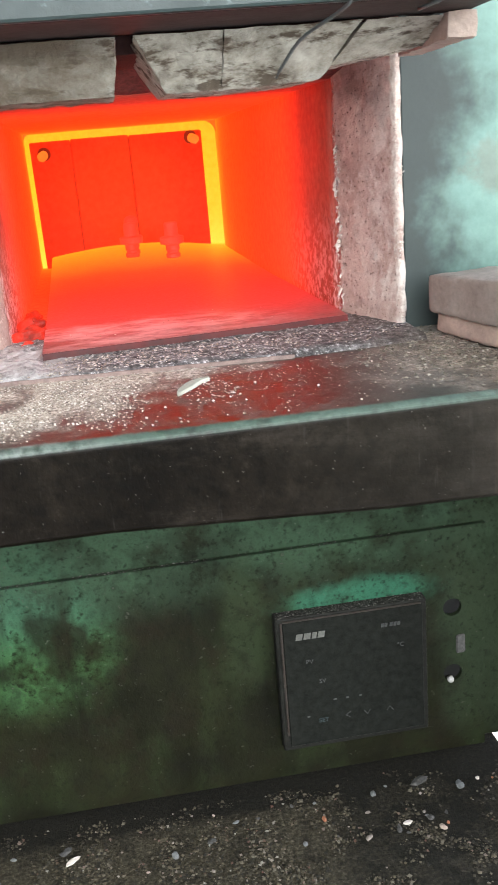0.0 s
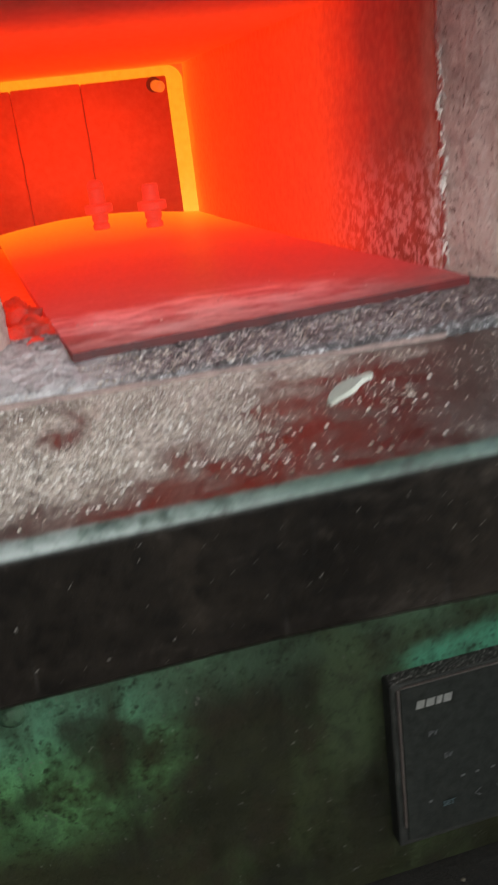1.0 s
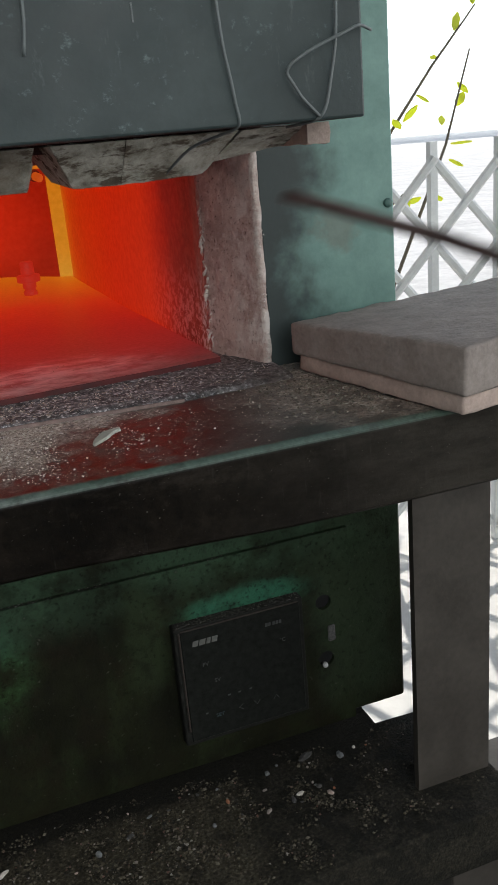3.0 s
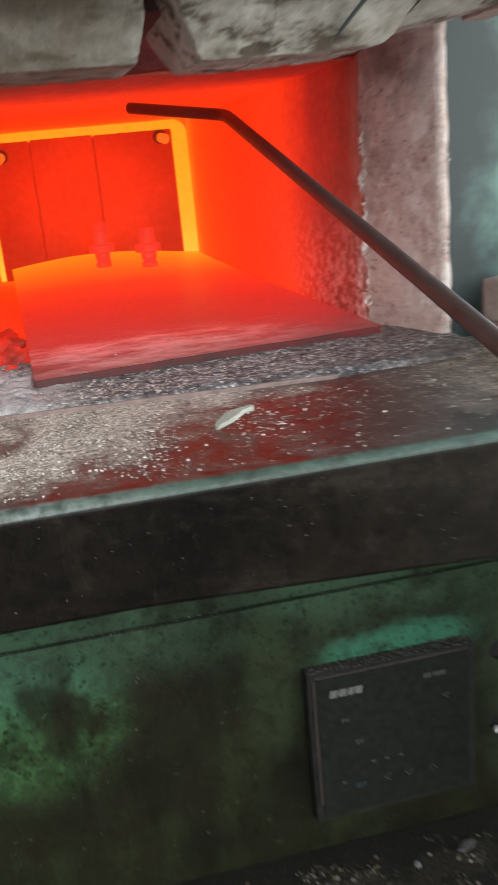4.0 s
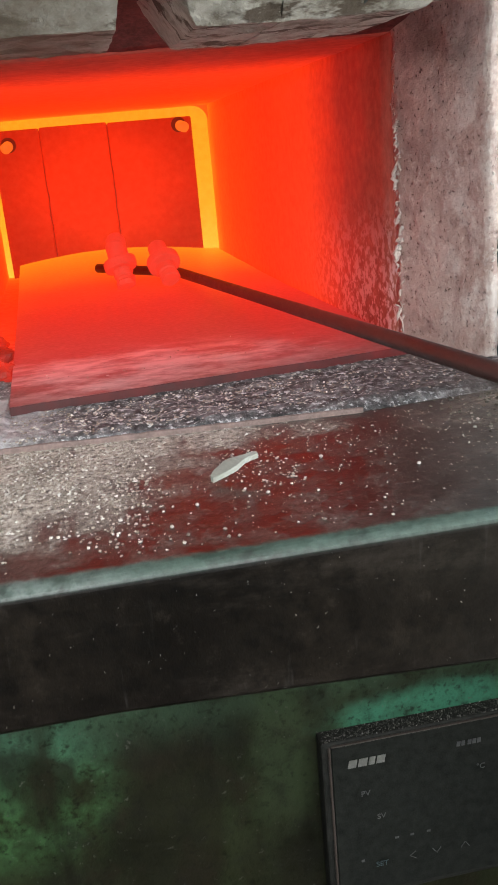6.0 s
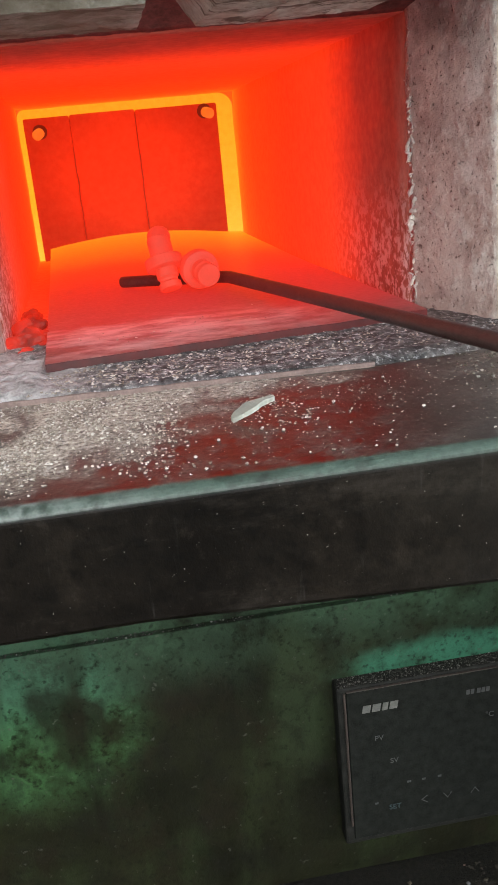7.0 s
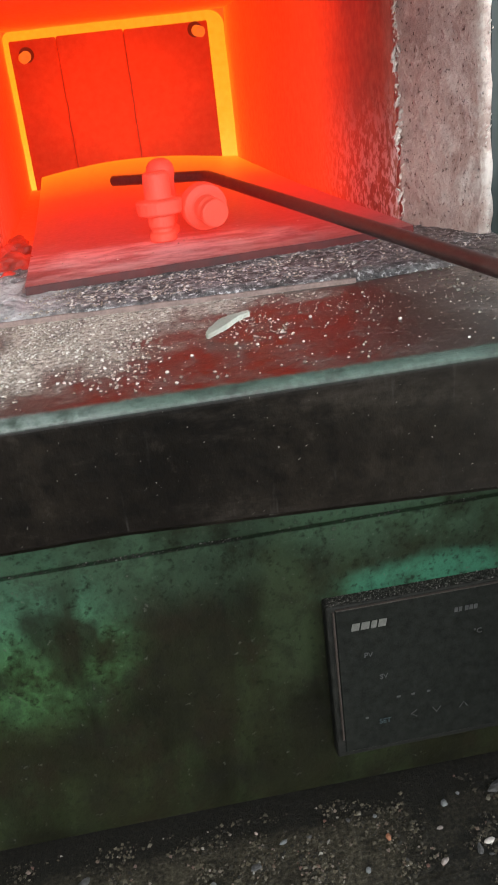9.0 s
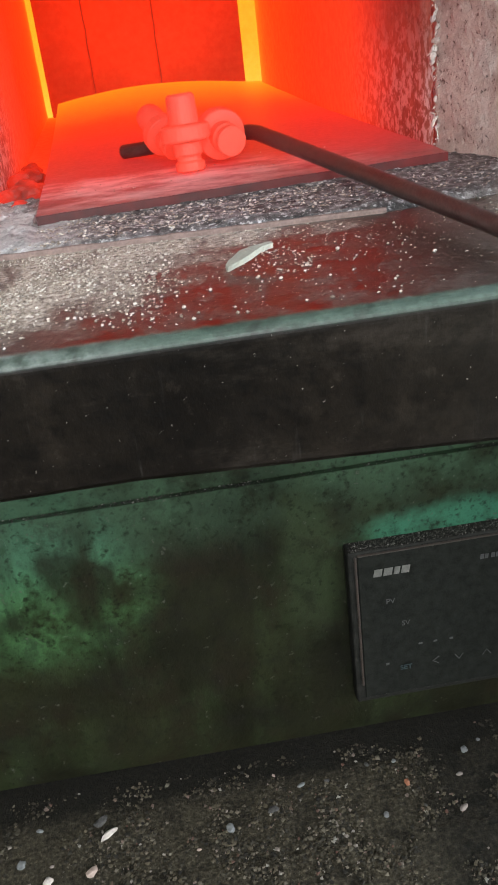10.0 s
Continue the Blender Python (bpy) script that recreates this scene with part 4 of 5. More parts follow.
    for i in range(nx):
        bm.faces.new((top[0][i], low[0][i], low[0][i + 1], top[0][i + 1]))
        bm.faces.new((top[ny][i], top[ny][i + 1], low[ny][i + 1], low[ny][i]))
    for j in range(ny):
        bm.faces.new((top[j][0], top[j + 1][0], low[j + 1][0], low[j][0]))
        bm.faces.new((top[j][nx], low[j][nx], low[j + 1][nx], top[j + 1][nx]))
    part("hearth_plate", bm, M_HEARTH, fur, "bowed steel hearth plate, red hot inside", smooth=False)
    # sill of rough refractory
    bm = bmesh.new()
    nxs, nys = 130, 44
    grid = []
    for j in range(nys + 1):
        row = []
        for i in range(nxs + 1):
            x = -0.15 + 0.302 * i / nxs
            yf = (0.4455 - 0.0655 * (x - 0.0)) if x < 0.079 else 0.4403 + 0.10 * (x - 0.079) + 0.0007 * noise.noise((x * 160, 0, 4))
            y = yf + (0.545 - yf) * j / nys
            n = noise.noise((x * 420, y * 420, 1)) * 0.0006 + noise.noise((x * 130, y * 130, 6)) * 0.0008
            z = 0.2990 + n + 0.0016 * min(1, j / 3) - (0.0016 if j == 0 else 0)
            if x < -0.052:
                z += 0.0015 + 0.0016 * noise.noise((x * 200, y * 200, 8))
            row.append(bm.verts.new((x, y, z)))
        grid.append(row)
    for j in range(nys):
        for i in range(nxs):
            bm.faces.new((grid[j][i], grid[j][i + 1], grid[j + 1][i + 1], grid[j + 1][i]))
    edge = [bm.verts.new((v.co.x, v.co.y - 0.0003, 0.2960)) for v in grid[0]]
    for i in range(nxs):
        bm.faces.new((grid[0][i], edge[i], edge[i + 1], grid[0][i + 1]))
    part("sill", bm, M_SILL, fur, "rough ashy grey refractory sill")
    lip = hull8([(-0.150, 0.4540, 0.2970), (0.079, 0.4392, 0.2970), (0.079, 0.4406, 0.2970), (-0.150, 0.4556, 0.2970), (-0.150, 0.4543, 0.2996), (0.079, 0.4395, 0.2992), (0.079, 0.4402, 0.2994), (-0.150, 0.4552, 0.2998)])
    roughen(lip, 0.004, 0.0005, 200)
    part("sill_lip", lip, M_DIRTY_LIP, fur, "thin pale lip along the sill")
    return fur


furnace = build_furnace()


def build_controller():
    c = thing("temperature_controller", "square black digital temperature controller, dusty, in a green panel", "controller", (0.1115, FACE_Y, 0.086))
    x0, x1, z0, z1, yf = 0.0622, 0.1585, 0.0325, 0.1280, 0.4765
    part("body", block(x0, x1, yf, FACE_Y + 0.03, z0, z1, 0.0012, 2), M_BLACK, c)
    screen = part("screen", block(x0 + 0.0046, x1 - 0.0030, yf - 0.0009, yf + 0.0006, z0 + 0.0035, z1 - 0.0028, 0.0004), M_SCREEN, c, "smoked black screen")
    part("bezel_edge", block(x0 + 0.0031, x0 + 0.0043, yf - 0.0012, yf + 0.0006, z0 + 0.012, z1 - 0.0028, 0.0003), M_EDGE, c, "rubbed brown bezel edge")
    part("bezel_edge", block(x0 + 0.0048, x1 - 0.004, yf - 0.0012, yf + 0.0006, z1 - 0.0026, z1 - 0.0020, 0.0002), M_EDGE, c, "rubbed brown bezel edge")
    rng = random.Random(11)
    pl, sz = [], []
    for _ in range(1500):
        s = 0.00012 + 0.00055 * rng.random() ** 2
        pl.append((rng.uniform(x0 + 0.001, x1 - 0.001), yf + rng.uniform(0.0002, 0.0088), z1 + s * 0.3))
        sz.append(s)
    me = crumbs(pl, sz, 12)
    me.materials.append(M_DUST_CRUMB)
    d = tagged(new("dust", me), "grey dust and filings on the ledge", kind="stuff")
    d.parent = c
    d.matrix_parent_inverse = c.matrix_world.inverted()
    ys = yf - 0.0009

    def bars(name, x, z, spans, h, mat_, lean=0.12):
        bm = bmesh.new()
        for a, b in spans:
            hull8([(x + a, ys - 0.0003, z), (x + b, ys - 0.0003, z), (x + b, ys + 0.0002, z), (x + a, ys + 0.0002, z), (x + a + lean * h, ys - 0.0003, z + h), (x + b + lean * h, ys - 0.0003, z + h), (x + b + lean * h, ys + 0.0002, z + h), (x + a + lean * h, ys + 0.0002, z + h)], bm)
        return part(name, bm, mat_, screen)

    bars("maker_mark", 0.0743, 0.1124, ((0, 0.0040), (0.0050, 0.0092), (0.0102, 0.0130), (0.0140, 0.0180)), 0.0042, M_PRINT, 0.2)
    bars("model_mark", 0.1285, 0.1128, ((0, 0.0018), (0.0024, 0.0040), (0.0056, 0.0074), (0.008, 0.0098), (0.0104, 0.0122)), 0.0026, M_PRINT_DIM)

    def words(name, text, x, z, size, mat_):
        cu = bpy.data.curves.new(name, "FONT")
        cu.body, cu.size, cu.extrude = text, size, 0.0001
        me = bpy.data.meshes.new_from_object(bpy.data.objects.new("t", cu))
        me.transform(Matrix.Translation((x, ys - 0.0002, z)) @ Matrix.Rotation(math.radians(90), 4, "X"))
        me.materials.append(mat_)
        ob = new(name, me)
        ob.parent = screen

    words("legend", "PV", 0.0800, 0.0950, 0.0042, M_PRINT_DIM)
    words("legend", "SV", 0.0875, 0.0800, 0.0042, M_PRINT_DIM)
    words("legend", "\u00b0C", 0.1385, 0.0975, 0.0042, M_PRINT_DIM)
    words("key_legend", "SET", 0.0858, 0.0512, 0.0042, M_PRINT_BLUE)
    for x, turn in ((0.1050, 90), (0.1175, 180), (0.1325, 0)):
        bm = tube([(-0.0022, 0, -0.0016), (0, 0, 0.0016), (0.0022, 0, -0.0016)], 0.00022, 6)
        bmesh.ops.transform(bm, matrix=Matrix.Translation((x, ys - 0.0001, 0.0535)) @ Matrix.Rotation(math.radians(-turn), 4, "Y"), verts=bm.verts)
        part("arrow_key", bm, M_PRINT_DIM, screen)
    bars("status_mark", 0.0785, 0.0560, ((0, 0.0016),), 0.001, M_PRINT_DIM)
    bars("status_mark", 0.0960, 0.0660, ((0, 0.002), (0.008, 0.0098), (0.0165, 0.0183)), 0.001, M_PRINT_DIM)
    return c


build_controller()


# ---- the raised door ----
def build_door():
    d = thing("furnace_door", "raised smoke-stained steel door with a chipped white refractory plug", "door", (0.02, 0.36, 0.44))
    xl, xr_, yf = -0.20, 0.1455, 0.3285
    plate = part("door_plate", block(xl, xr_, yf, yf + 0.004, 0.4445, 0.78, 0.0012, 2), M_DOOR, d, "smoked grey-green steel door plate")
    part("door_lip", block(xl, xr_ - 0.001, yf + 0.004, 0.3745, 0.4445, 0.4475), M_DOOR_LIP, d, "dark rusty lip under the door")
    part("door_side", block(xr_ - 0.004, xr_, yf + 0.004, 0.44, 0.4478, 0.78), M_DOOR, d)
    part("door_side", block(xl, xl + 0.004, yf + 0.004, 0.44, 0.4478, 0.78), M_DOOR, d)
    part("door_core", block(-0.165, 0.125, 0.402, 0.462, 0.4405, 0.60), M_PLUG_CORE, d, "reddish scorched core of the plug")

    def chunk(x0, x1, x0b, x1b, zb0, zb1, seed, yback=0.462):
        bm = hull8([(x0b, 0.3940, zb0), (x1b, 0.3940, zb1), (x1b, yback, zb1 + 0.002), (x0b, yback, zb0 + 0.002), (x0, 0.3700, 0.4435), (x1, 0.3700, 0.4435), (x1, yback, 0.4435), (x0, yback, 0.4435)])
        return roughen(bm, 0.0030, 0.0014, 150, seed=seed)

    part("plug_block", chunk(-0.165, 0.0060, -0.165, 0.0035, 0.4245, 0.4245, 1.0), M_PLUG, d, "browned chipped block of the plug")
    part("plug_block", chunk(0.0130, 0.0470, 0.0245, 0.0470, 0.4240, 0.4235, 4.0), M_PLUG, d, "chipped white block of the plug")
    part("plug_block", chunk(0.0474, 0.1010, 0.0474, 0.0890, 0.4235, 0.4250, 6.0), M_PLUG, d, "chipped white block of the plug")
    part("plug_block", chunk(0.1030, 0.1370, 0.0935, 0.1330, 0.4300, 0.4350, 8.0), M_PLUG, d, "pale worn corner of the plug")
    rst = roughen(block(0.1340, 0.1455, 0.366, 0.43, 0.4345, 0.4440), 0.004, 0.0015, 140)
    part("plug_stub", rst, M_BRICK_PALE, d, "pinkish stub at the plug's end")
    # loose wires over the plate
    f = yf - 0.0012
    for pts in ([(0.072, f, 0.78), (0.0745, f - 0.002, 0.60), (0.079, f - 0.003, 0.491), (0.0805, f - 0.003, 0.474), (0.083, f - 0.002, 0.463), (0.0845, f - 0.001, 0.454), (0.0868, f, 0.4445), (0.083, 0.345, 0.4420), (0.075, 0.366, 0.4380), (0.070, 0.392, 0.4270)],
                [(0.134, f, 0.78), (0.1335, f - 0.002, 0.56), (0.132, f - 0.002, 0.490), (0.131, f - 0.002, 0.474), (0.129, f - 0.001, 0.463), (0.126, f - 0.001, 0.450), (0.1225, f, 0.4445), (0.116, 0.348, 0.4430)],
                [(0.1490, f, 0.4790), (0.1420, f - 0.003, 0.4812), (0.134, f - 0.004, 0.478), (0.120, f - 0.004, 0.473), (0.1095, f - 0.003, 0.4675), (0.1075, f - 0.002, 0.4640), (0.1105, f - 0.003, 0.4590), (0.1140, f - 0.002, 0.4540), (0.1228, f, 0.4462)],
                [(0.0040, f, 0.78), (0.0045, f, 0.60), (0.0048, f, 0.492), (0.0020, f, 0.476)]):
        fine = []
        for a, b in zip(pts, pts[1:]):
            fine += [tuple(Vector(a).lerp(Vector(b), k / 4)) for k in range(4)]
        fine.append(pts[-1])
        for _ in range(2):
            fine = [fine[0]] + [tuple((Vector(fine[i - 1]) + Vector(fine[i]) * 2 + Vector(fine[i + 1])) / 4) for i in range(1, len(fine) - 1)] + [fine[-1]]
        part("wire", tube(fine, 0.0007, 7), M_WIRE, plate, "thin grey loose wire", smooth=True)
    for x, z in ((-0.020, 0.459), (0.0455, 0.486), (-0.029, 0.480), (0.0615, 0.500)):
        part("scratch", block(x, x + 0.0006, yf - 0.0003, yf + 0.0005, z, z + 0.007), M_WIRE, plate)
    # rods that carry the raised door
    for x in (-0.16, 0.11):
        part("hinge_arm", block(x - 0.008, x + 0.008, 0.44, 0.4850, 0.70, 0.715, 0.001), M_DOOR_LIP, d)
    return d


build_door()


# ---- loose things on the shelf ----
def slab_at(name, corner, along, across, thick, length, width, mat_, label, seed, fall=0.0):
    a = Vector((*along, 0)).normalized()
    b = Vector((*across, 0)).normalized()
    t = thing(name, label, "brick", corner)
    o = Vector(corner)
    low = [o, o + a * length, o + a * length + b * width, o + b * width]
    # the top may fall away towards the first edge
    bm = hull8([*low, *[p + Vector((0, 0, thick - (fall if k < 2 else 0.0))) for k, p in enumerate(low)]])
    bmesh.ops.bevel(bm, geom=bm.edges[:], offset=0.0020, segments=2, profile=0.5, affect="EDGES")
    roughen(bm, 0.0045, 0.0016, 150, seed=seed)
    part("brick_body", bm, mat_, t, smooth=True)
    return t


slab_at("fire_brick_tile", (0.1605, 0.4585, 0.2985), (0.144, 0.032), (0.032, -0.144), 0.0110, 0.22, 0.140, M_BRICK_PALE, "pale pinkish fire brick tile lying on the shelf", 3.0)
slab_at("fire_brick", (0.1570, 0.4610, 0.3096), (0.144, 0.032), (0.032, -0.144), 0.0260, 0.23, 0.1475, M_BRICK, "grey sooty fire brick lying on a thinner tile", 5.0, 0.0065)


def build_flake():
    t = thing("scale_flake", "pale grey-green leaf-shaped flake of scale on the shelf", "flake", (0.0237, 0.3957, 0.2985))
    a, b = Vector((0.0155, 0.3895, 0.2982)), Vector((0.0306, 0.3935, 0.3026))
    d = b - a
    s = Vector((-d.y, d.x, 0)).normalized()
    bm = bmesh.new()
    half = [0.0011, 0.0023, 0.0031, 0.0037, 0.0036, 0.0028, 0.0017, 0.0013, 0.0012, 0.0007]
    rows = []
    for i, w in enumerate(half):
        f = i / (len(half) - 1)
        c = a + d * f + Vector((0, 0, 0.0012 * math.sin(math.pi * f)))
        rows.append([c + s * w * 0.8 + Vector((0, 0, 0.0003)), c - s * w, c + s * w * 0.8 + Vector((0, 0, 0.0019)), c - s * w + Vector((0, 0, 0.0016))])
    vs = [[bm.verts.new(p + Vector((noise.noise(p * 900), noise.noise(p * 800 + Vector((5, 5, 5))), 0)) * 0.0006) for p in r] for r in rows]
    for p, q in zip(vs, vs[1:]):
        bm.faces.new((p[2], p[3], q[3], q[2]))
        bm.faces.new((p[0], q[0], q[1], p[1]))
        bm.faces.new((p[0], p[2], q[2], q[0]))
        bm.faces.new((p[1], q[1], q[3], p[3]))
    bm.faces.new((vs[0][0], vs[0][1], vs[0][3], vs[0][2]))
    bm.faces.new((vs[-1][0], vs[-1][2], vs[-1][3], vs[-1][1]))
    part("flake_body", bm, M_CHIP, t)


build_flake()


def scatter(count, seed, centre, spread, low, high, zs, clip, thin=None):
    rng = random.Random(seed)
    pl, sz = [], []
    while len(pl) < count:
        x, y = rng.gauss(centre[0], spread[0]), rng.gauss(centre[1], spread[1])
        if not (clip[0] < x < clip[1] and clip[2] < y < clip[3]):
            continue
        if thin and rng.random() > thin(x, y):
            continue
        s = low + (high - low) * rng.random() ** 3
        pl.append((x, y, zs(x, y) + s * 0.25))
        sz.append(s)
    return pl, sz


SHELF_Z = 0.2975
p1, s1 = scatter(14000, 1, (-0.070, 0.408), (0.050, 0.030), 0.00008, 0.00085, lambda x, y: SHELF_Z, (-0.30, 0.24, 0.347, 0.450), lambda x, y: 0.55 + 1.6 * noise.noise((x * 45, y * 28, 5)))
p2, s2 = scatter(1700, 2, (0.06, 0.41), (0.07, 0.035), 0.00008, 0.00050, lambda x, y: SHELF_Z, (-0.20, 0.15, 0.347, 0.450))
p7, s7 = scatter(110, 19, (0.055, 0.405), (0.062, 0.030), 0.0002, 0.00065, lambda x, y: SHELF_Z, (-0.12, 0.16, 0.349, 0.448))
stuff("powder_crumbs", crumbs(p1 + p2 + p7, s1 + s2 + s7, 3), M_CRUMB, "pale ash powder and crumbs strewn on the shelf", "crumbs")
p3, s3 = scatter(3200, 5, (0.165, 0.420), (0.030, 0.030), 0.00015, 0.0013, lambda x, y: SHELF_Z, (0.10, 0.24, 0.350, 0.484))
stuff("brick_crumbs", crumbs(p3, s3, 6), M_CRUMB_TAN, "tan brick crumbs heaped beside the jamb", "crumbs")
p4, s4 = scatter(5200, 7, (-0.01, 0.470), (0.08, 0.02), 0.0001, 0.0010, lambda x, y: 0.3004, (-0.145, 0.146, 0.449, 0.500))
stuff("sill_crumbs", crumbs(p4, s4, 8), M_CRUMB, "grey and white grains on the refractory sill", "crumbs")
p5, s5 = scatter(130, 9, (-0.005, 0.525), (0.05, 0.02), 0.00015, 0.0006, lambda x, y: 0.3050, (-0.045, 0.11, 0.509, 0.60))
stuff("hearth_grains", crumbs(p5, s5, 10), M_CRUMB, "white grains on the hearth plate", "crumbs")
rng = random.Random(21)
big = [(0.0242, 0.3815), (0.0090, 0.3745), (0.0300, 0.3760), (0.0005, 0.3615), (0.0440, 0.372), (0.078, 0.381), (0.052, 0.399), (0.112, 0.414), (-0.030, 0.366), (0.148, 0.366)]
for x, y in big:
    s = rng.uniform(0.0004, 0.0007)
    bm = bmesh.new()
    bmesh.ops.create_icosphere(bm, subdivisions=2, radius=s)
    for v in bm.verts:
        v.co *= 1 + 0.35 * noise.noise(v.co * 900 + Vector((x * 100, y * 100, 0)))
        v.co.z *= 0.75
    bmesh.ops.translate(bm, verts=bm.verts, vec=(x, y, SHELF_Z + s * 0.55))
    tagged(part("crumb", bm, M_CRUST), "white refractory crumb lying on the shelf", "crumb", group="crumbs on the shelf")

# broken refractory inside the mouth
for i, (x, y, s) in enumerate(((-0.0610, 0.5315, 0.0062), (-0.0560, 0.5450, 0.0058), (-0.064, 0.551, 0.0095), (-0.0600, 0.572, 0.0075), (-0.066, 0.594, 0.0085), (-0.0655, 0.625, 0.0065), (-0.069, 0.655, 0.006))):
    bm = bmesh.new()
    bmesh.ops.create_icosphere(bm, subdivisions=3, radius=s)
    for v in bm.verts:
        v.co *= 1 + 0.5 * noise.noise(v.co * 130 + Vector((i * 7, 0, 0))) + 0.2 * noise.noise(v.co * 420)
        v.co.z *= 0.72
    lowest = min(v.co.z for v in bm.verts)
    bmesh.ops.translate(bm, verts=bm.verts, vec=(x, y, ZF - 0.0035 - lowest))
    tagged(part("refractory_lump", bm, M_LUMP), "broken dull-red lump of refractory in the chamber", "lump", group="lumps in the chamber")

# grit on the base
p6, s6 = scatter(17000, 13, (-0.01, 0.420), (0.13, 0.034), 0.0003, 0.0017, lambda x, y: 0.0 if y > 0.4175 else 0.0007, (-0.32, 0.26, 0.3635, 0.480), lambda x, y: (0.30 if x < 0.075 else 0.02) + 1.6 * noise.noise((x * 40, y * 40, 3)) + 0.8 * noise.noise((x * 130, y * 130, 7)))
stuff("base_grit", crumbs(p6, s6, 14), M_GRIT, "mixed grey and brown grit on the base plate", "grit")
rng = random.Random(31)
for k in range(38):
    x, y = rng.uniform(-0.12, 0.20), rng.uniform(0.422, 0.468)
    s = 0.0010 + 0.0022 * rng.random() ** 2
    bm = bmesh.new()
    bmesh.ops.create_icosphere(bm, subdivisions=2, radius=s)
    st = (rng.uniform(0.8, 1.9), rng.uniform(0.6, 1.1), rng.uniform(0.35, 0.7))
    tn = Matrix.Rotation(rng.uniform(0, 3), 3, "Z")
    for v in bm.verts:
        v.co *= 1 + 0.55 * noise.noise(v.co * 520 + Vector((k, 0, 0)))
        v.co = tn @ Vector((v.co.x * st[0], v.co.y * st[1], v.co.z * st[2]))
    lowest = min(v.co.z for v in bm.verts)
    bmesh.ops.translate(bm, verts=bm.verts, vec=(x, y, -lowest - 0.0002))
    tagged(part("pebble", bm, (M_BRICK, M_DUST, M_BRICK_PALE, M_CRATE, M_CRUST, M_CRATE, M_DUST, M_DUST, M_RUST_CHIP, M_BRICK, M_CRATE)[k % 11]), "small chip of stone or brick on the base", "pebble", group="chips on the base")


# ---- the yard beyond ----
def build_yard():
    far = bmesh.new()
    ring = [(60 * math.sin(math.radians(a)), 60 * math.cos(math.radians(a))) for a in range(5, 96, 6)]
    lo = [far.verts.new((x, y, GROUND - 1.0)) for x, y in ring]
    hi = [far.verts.new((x, y, 22)) for x, y in ring]
    for k in range(len(ring) - 1):
        far.faces.new((lo[k], lo[k + 1], hi[k + 1], hi[k]))
    tagged(part("backdrop", far, M_DISTANCE), "white glaring sky low over the yard", "sky", kind="structure")
    g = thing("lattice_gate", "white folding lattice gate standing in the sunny yard", "gate", (1.05, 1.55, GROUND))
    a, b = Vector((0.45, 1.75, GROUND)), Vector((1.75, 1.15, GROUND))
    d = (b - a)
    n = 11
    h = 0.86
    for k in range(n + 1):
        p = a + d * k / n
        part("picket", block(p.x - 0.008, p.x + 0.008, p.y - 0.008, p.y + 0.008, GROUND, GROUND + h), M_GRILLE, g)
    for k in range(n):
        for s in (0, 1):
            for j in range(5):
                z0 = GROUND + 0.03 + j * 0.16
                p, q = a + d * k / n, a + d * (k + 1) / n
                if s:
                    p, q = q, p
                part("lattice_bar", tube([(p.x, p.y - 0.012 + 0.012 * s, z0), (q.x, q.y - 0.012 + 0.012 * s, z0 + 0.16)], 0.009, 6), M_GRILLE, g)
    shrub = thing("shrub", "thin shrub with yellow-green leaves in the yard", "shrub", (1.25, 2.2, GROUND))
    rng = random.Random(8)
    stems = (((1.10, GROUND), (1.12, 0.05), (1.163, 0.39), (1.313, 0.573), (1.45, 0.72)),
             ((1.10, GROUND), (1.09, -0.15), (1.12, 0.08), (1.19, 0.21), (1.25, 0.25)),
             ((1.14, GROUND), (1.22, -0.05), (1.33, 0.18), (1.42, 0.37), (1.50, 0.62)),
             ((1.08, GROUND), (1.05, 0.10), (1.08, 0.45), (1.16, 0.75), (1.28, 1.02)))
    for k, stem in enumerate(stems):
        y = 2.16 + 0.05 * k
        pts = [(x, y, z) for x, z in stem]
        part("branch", tube(pts, [0.007, 0.006, 0.005, 0.004, 0.0025], 6), M_TWIG, shrub)
        for j in range(8):
            f = rng.uniform(1.6, 4.0)
            n0 = min(3, int(f))
            c = Vector(pts[n0]).lerp(Vector(pts[n0 + 1]), f - n0) + Vector((rng.uniform(-0.02, 0.02), rng.uniform(-0.03, 0.03), rng.uniform(-0.02, 0.02)))
            bm = bmesh.new()
            u = Vector((rng.uniform(-1, 1), rng.uniform(-1, 1), rng.uniform(-1, 0.6))).normalized()
            w = u.cross(Vector((0.3, 0.2, 0.9))).normalized()
            l, hw = rng.uniform(0.04, 0.075), rng.uniform(0.009, 0.016)
            up = u.cross(w) * 0.002
            row = [bm.verts.new(c + u * l * t + w * hw * s * math.sin(math.pi * max(0.04, min(0.96, t))) + up * o) for o in (1, -1) for t in (0.0, 0.3, 0.65, 1.0) for s in (-1, 1)]
            for o in (0, 8):
                for i in range(3):
                    q = o + 2 * i
                    bm.faces.new((row[q], row[q + 1], row[q + 3], row[q + 2]))
            for i in range(3):
                for s in (0, 1):
                    bm.faces.new((row[2 * i + s], row[2 * i + 2 + s], row[10 + 2 * i + s], row[8 + 2 * i + s]))
            part("leaf", bm, M_LEAF, shrub)
    crate = thing("timber_offcuts", "grey timber offcuts stacked in the yard", "timber", (1.15, 1.30, GROUND))
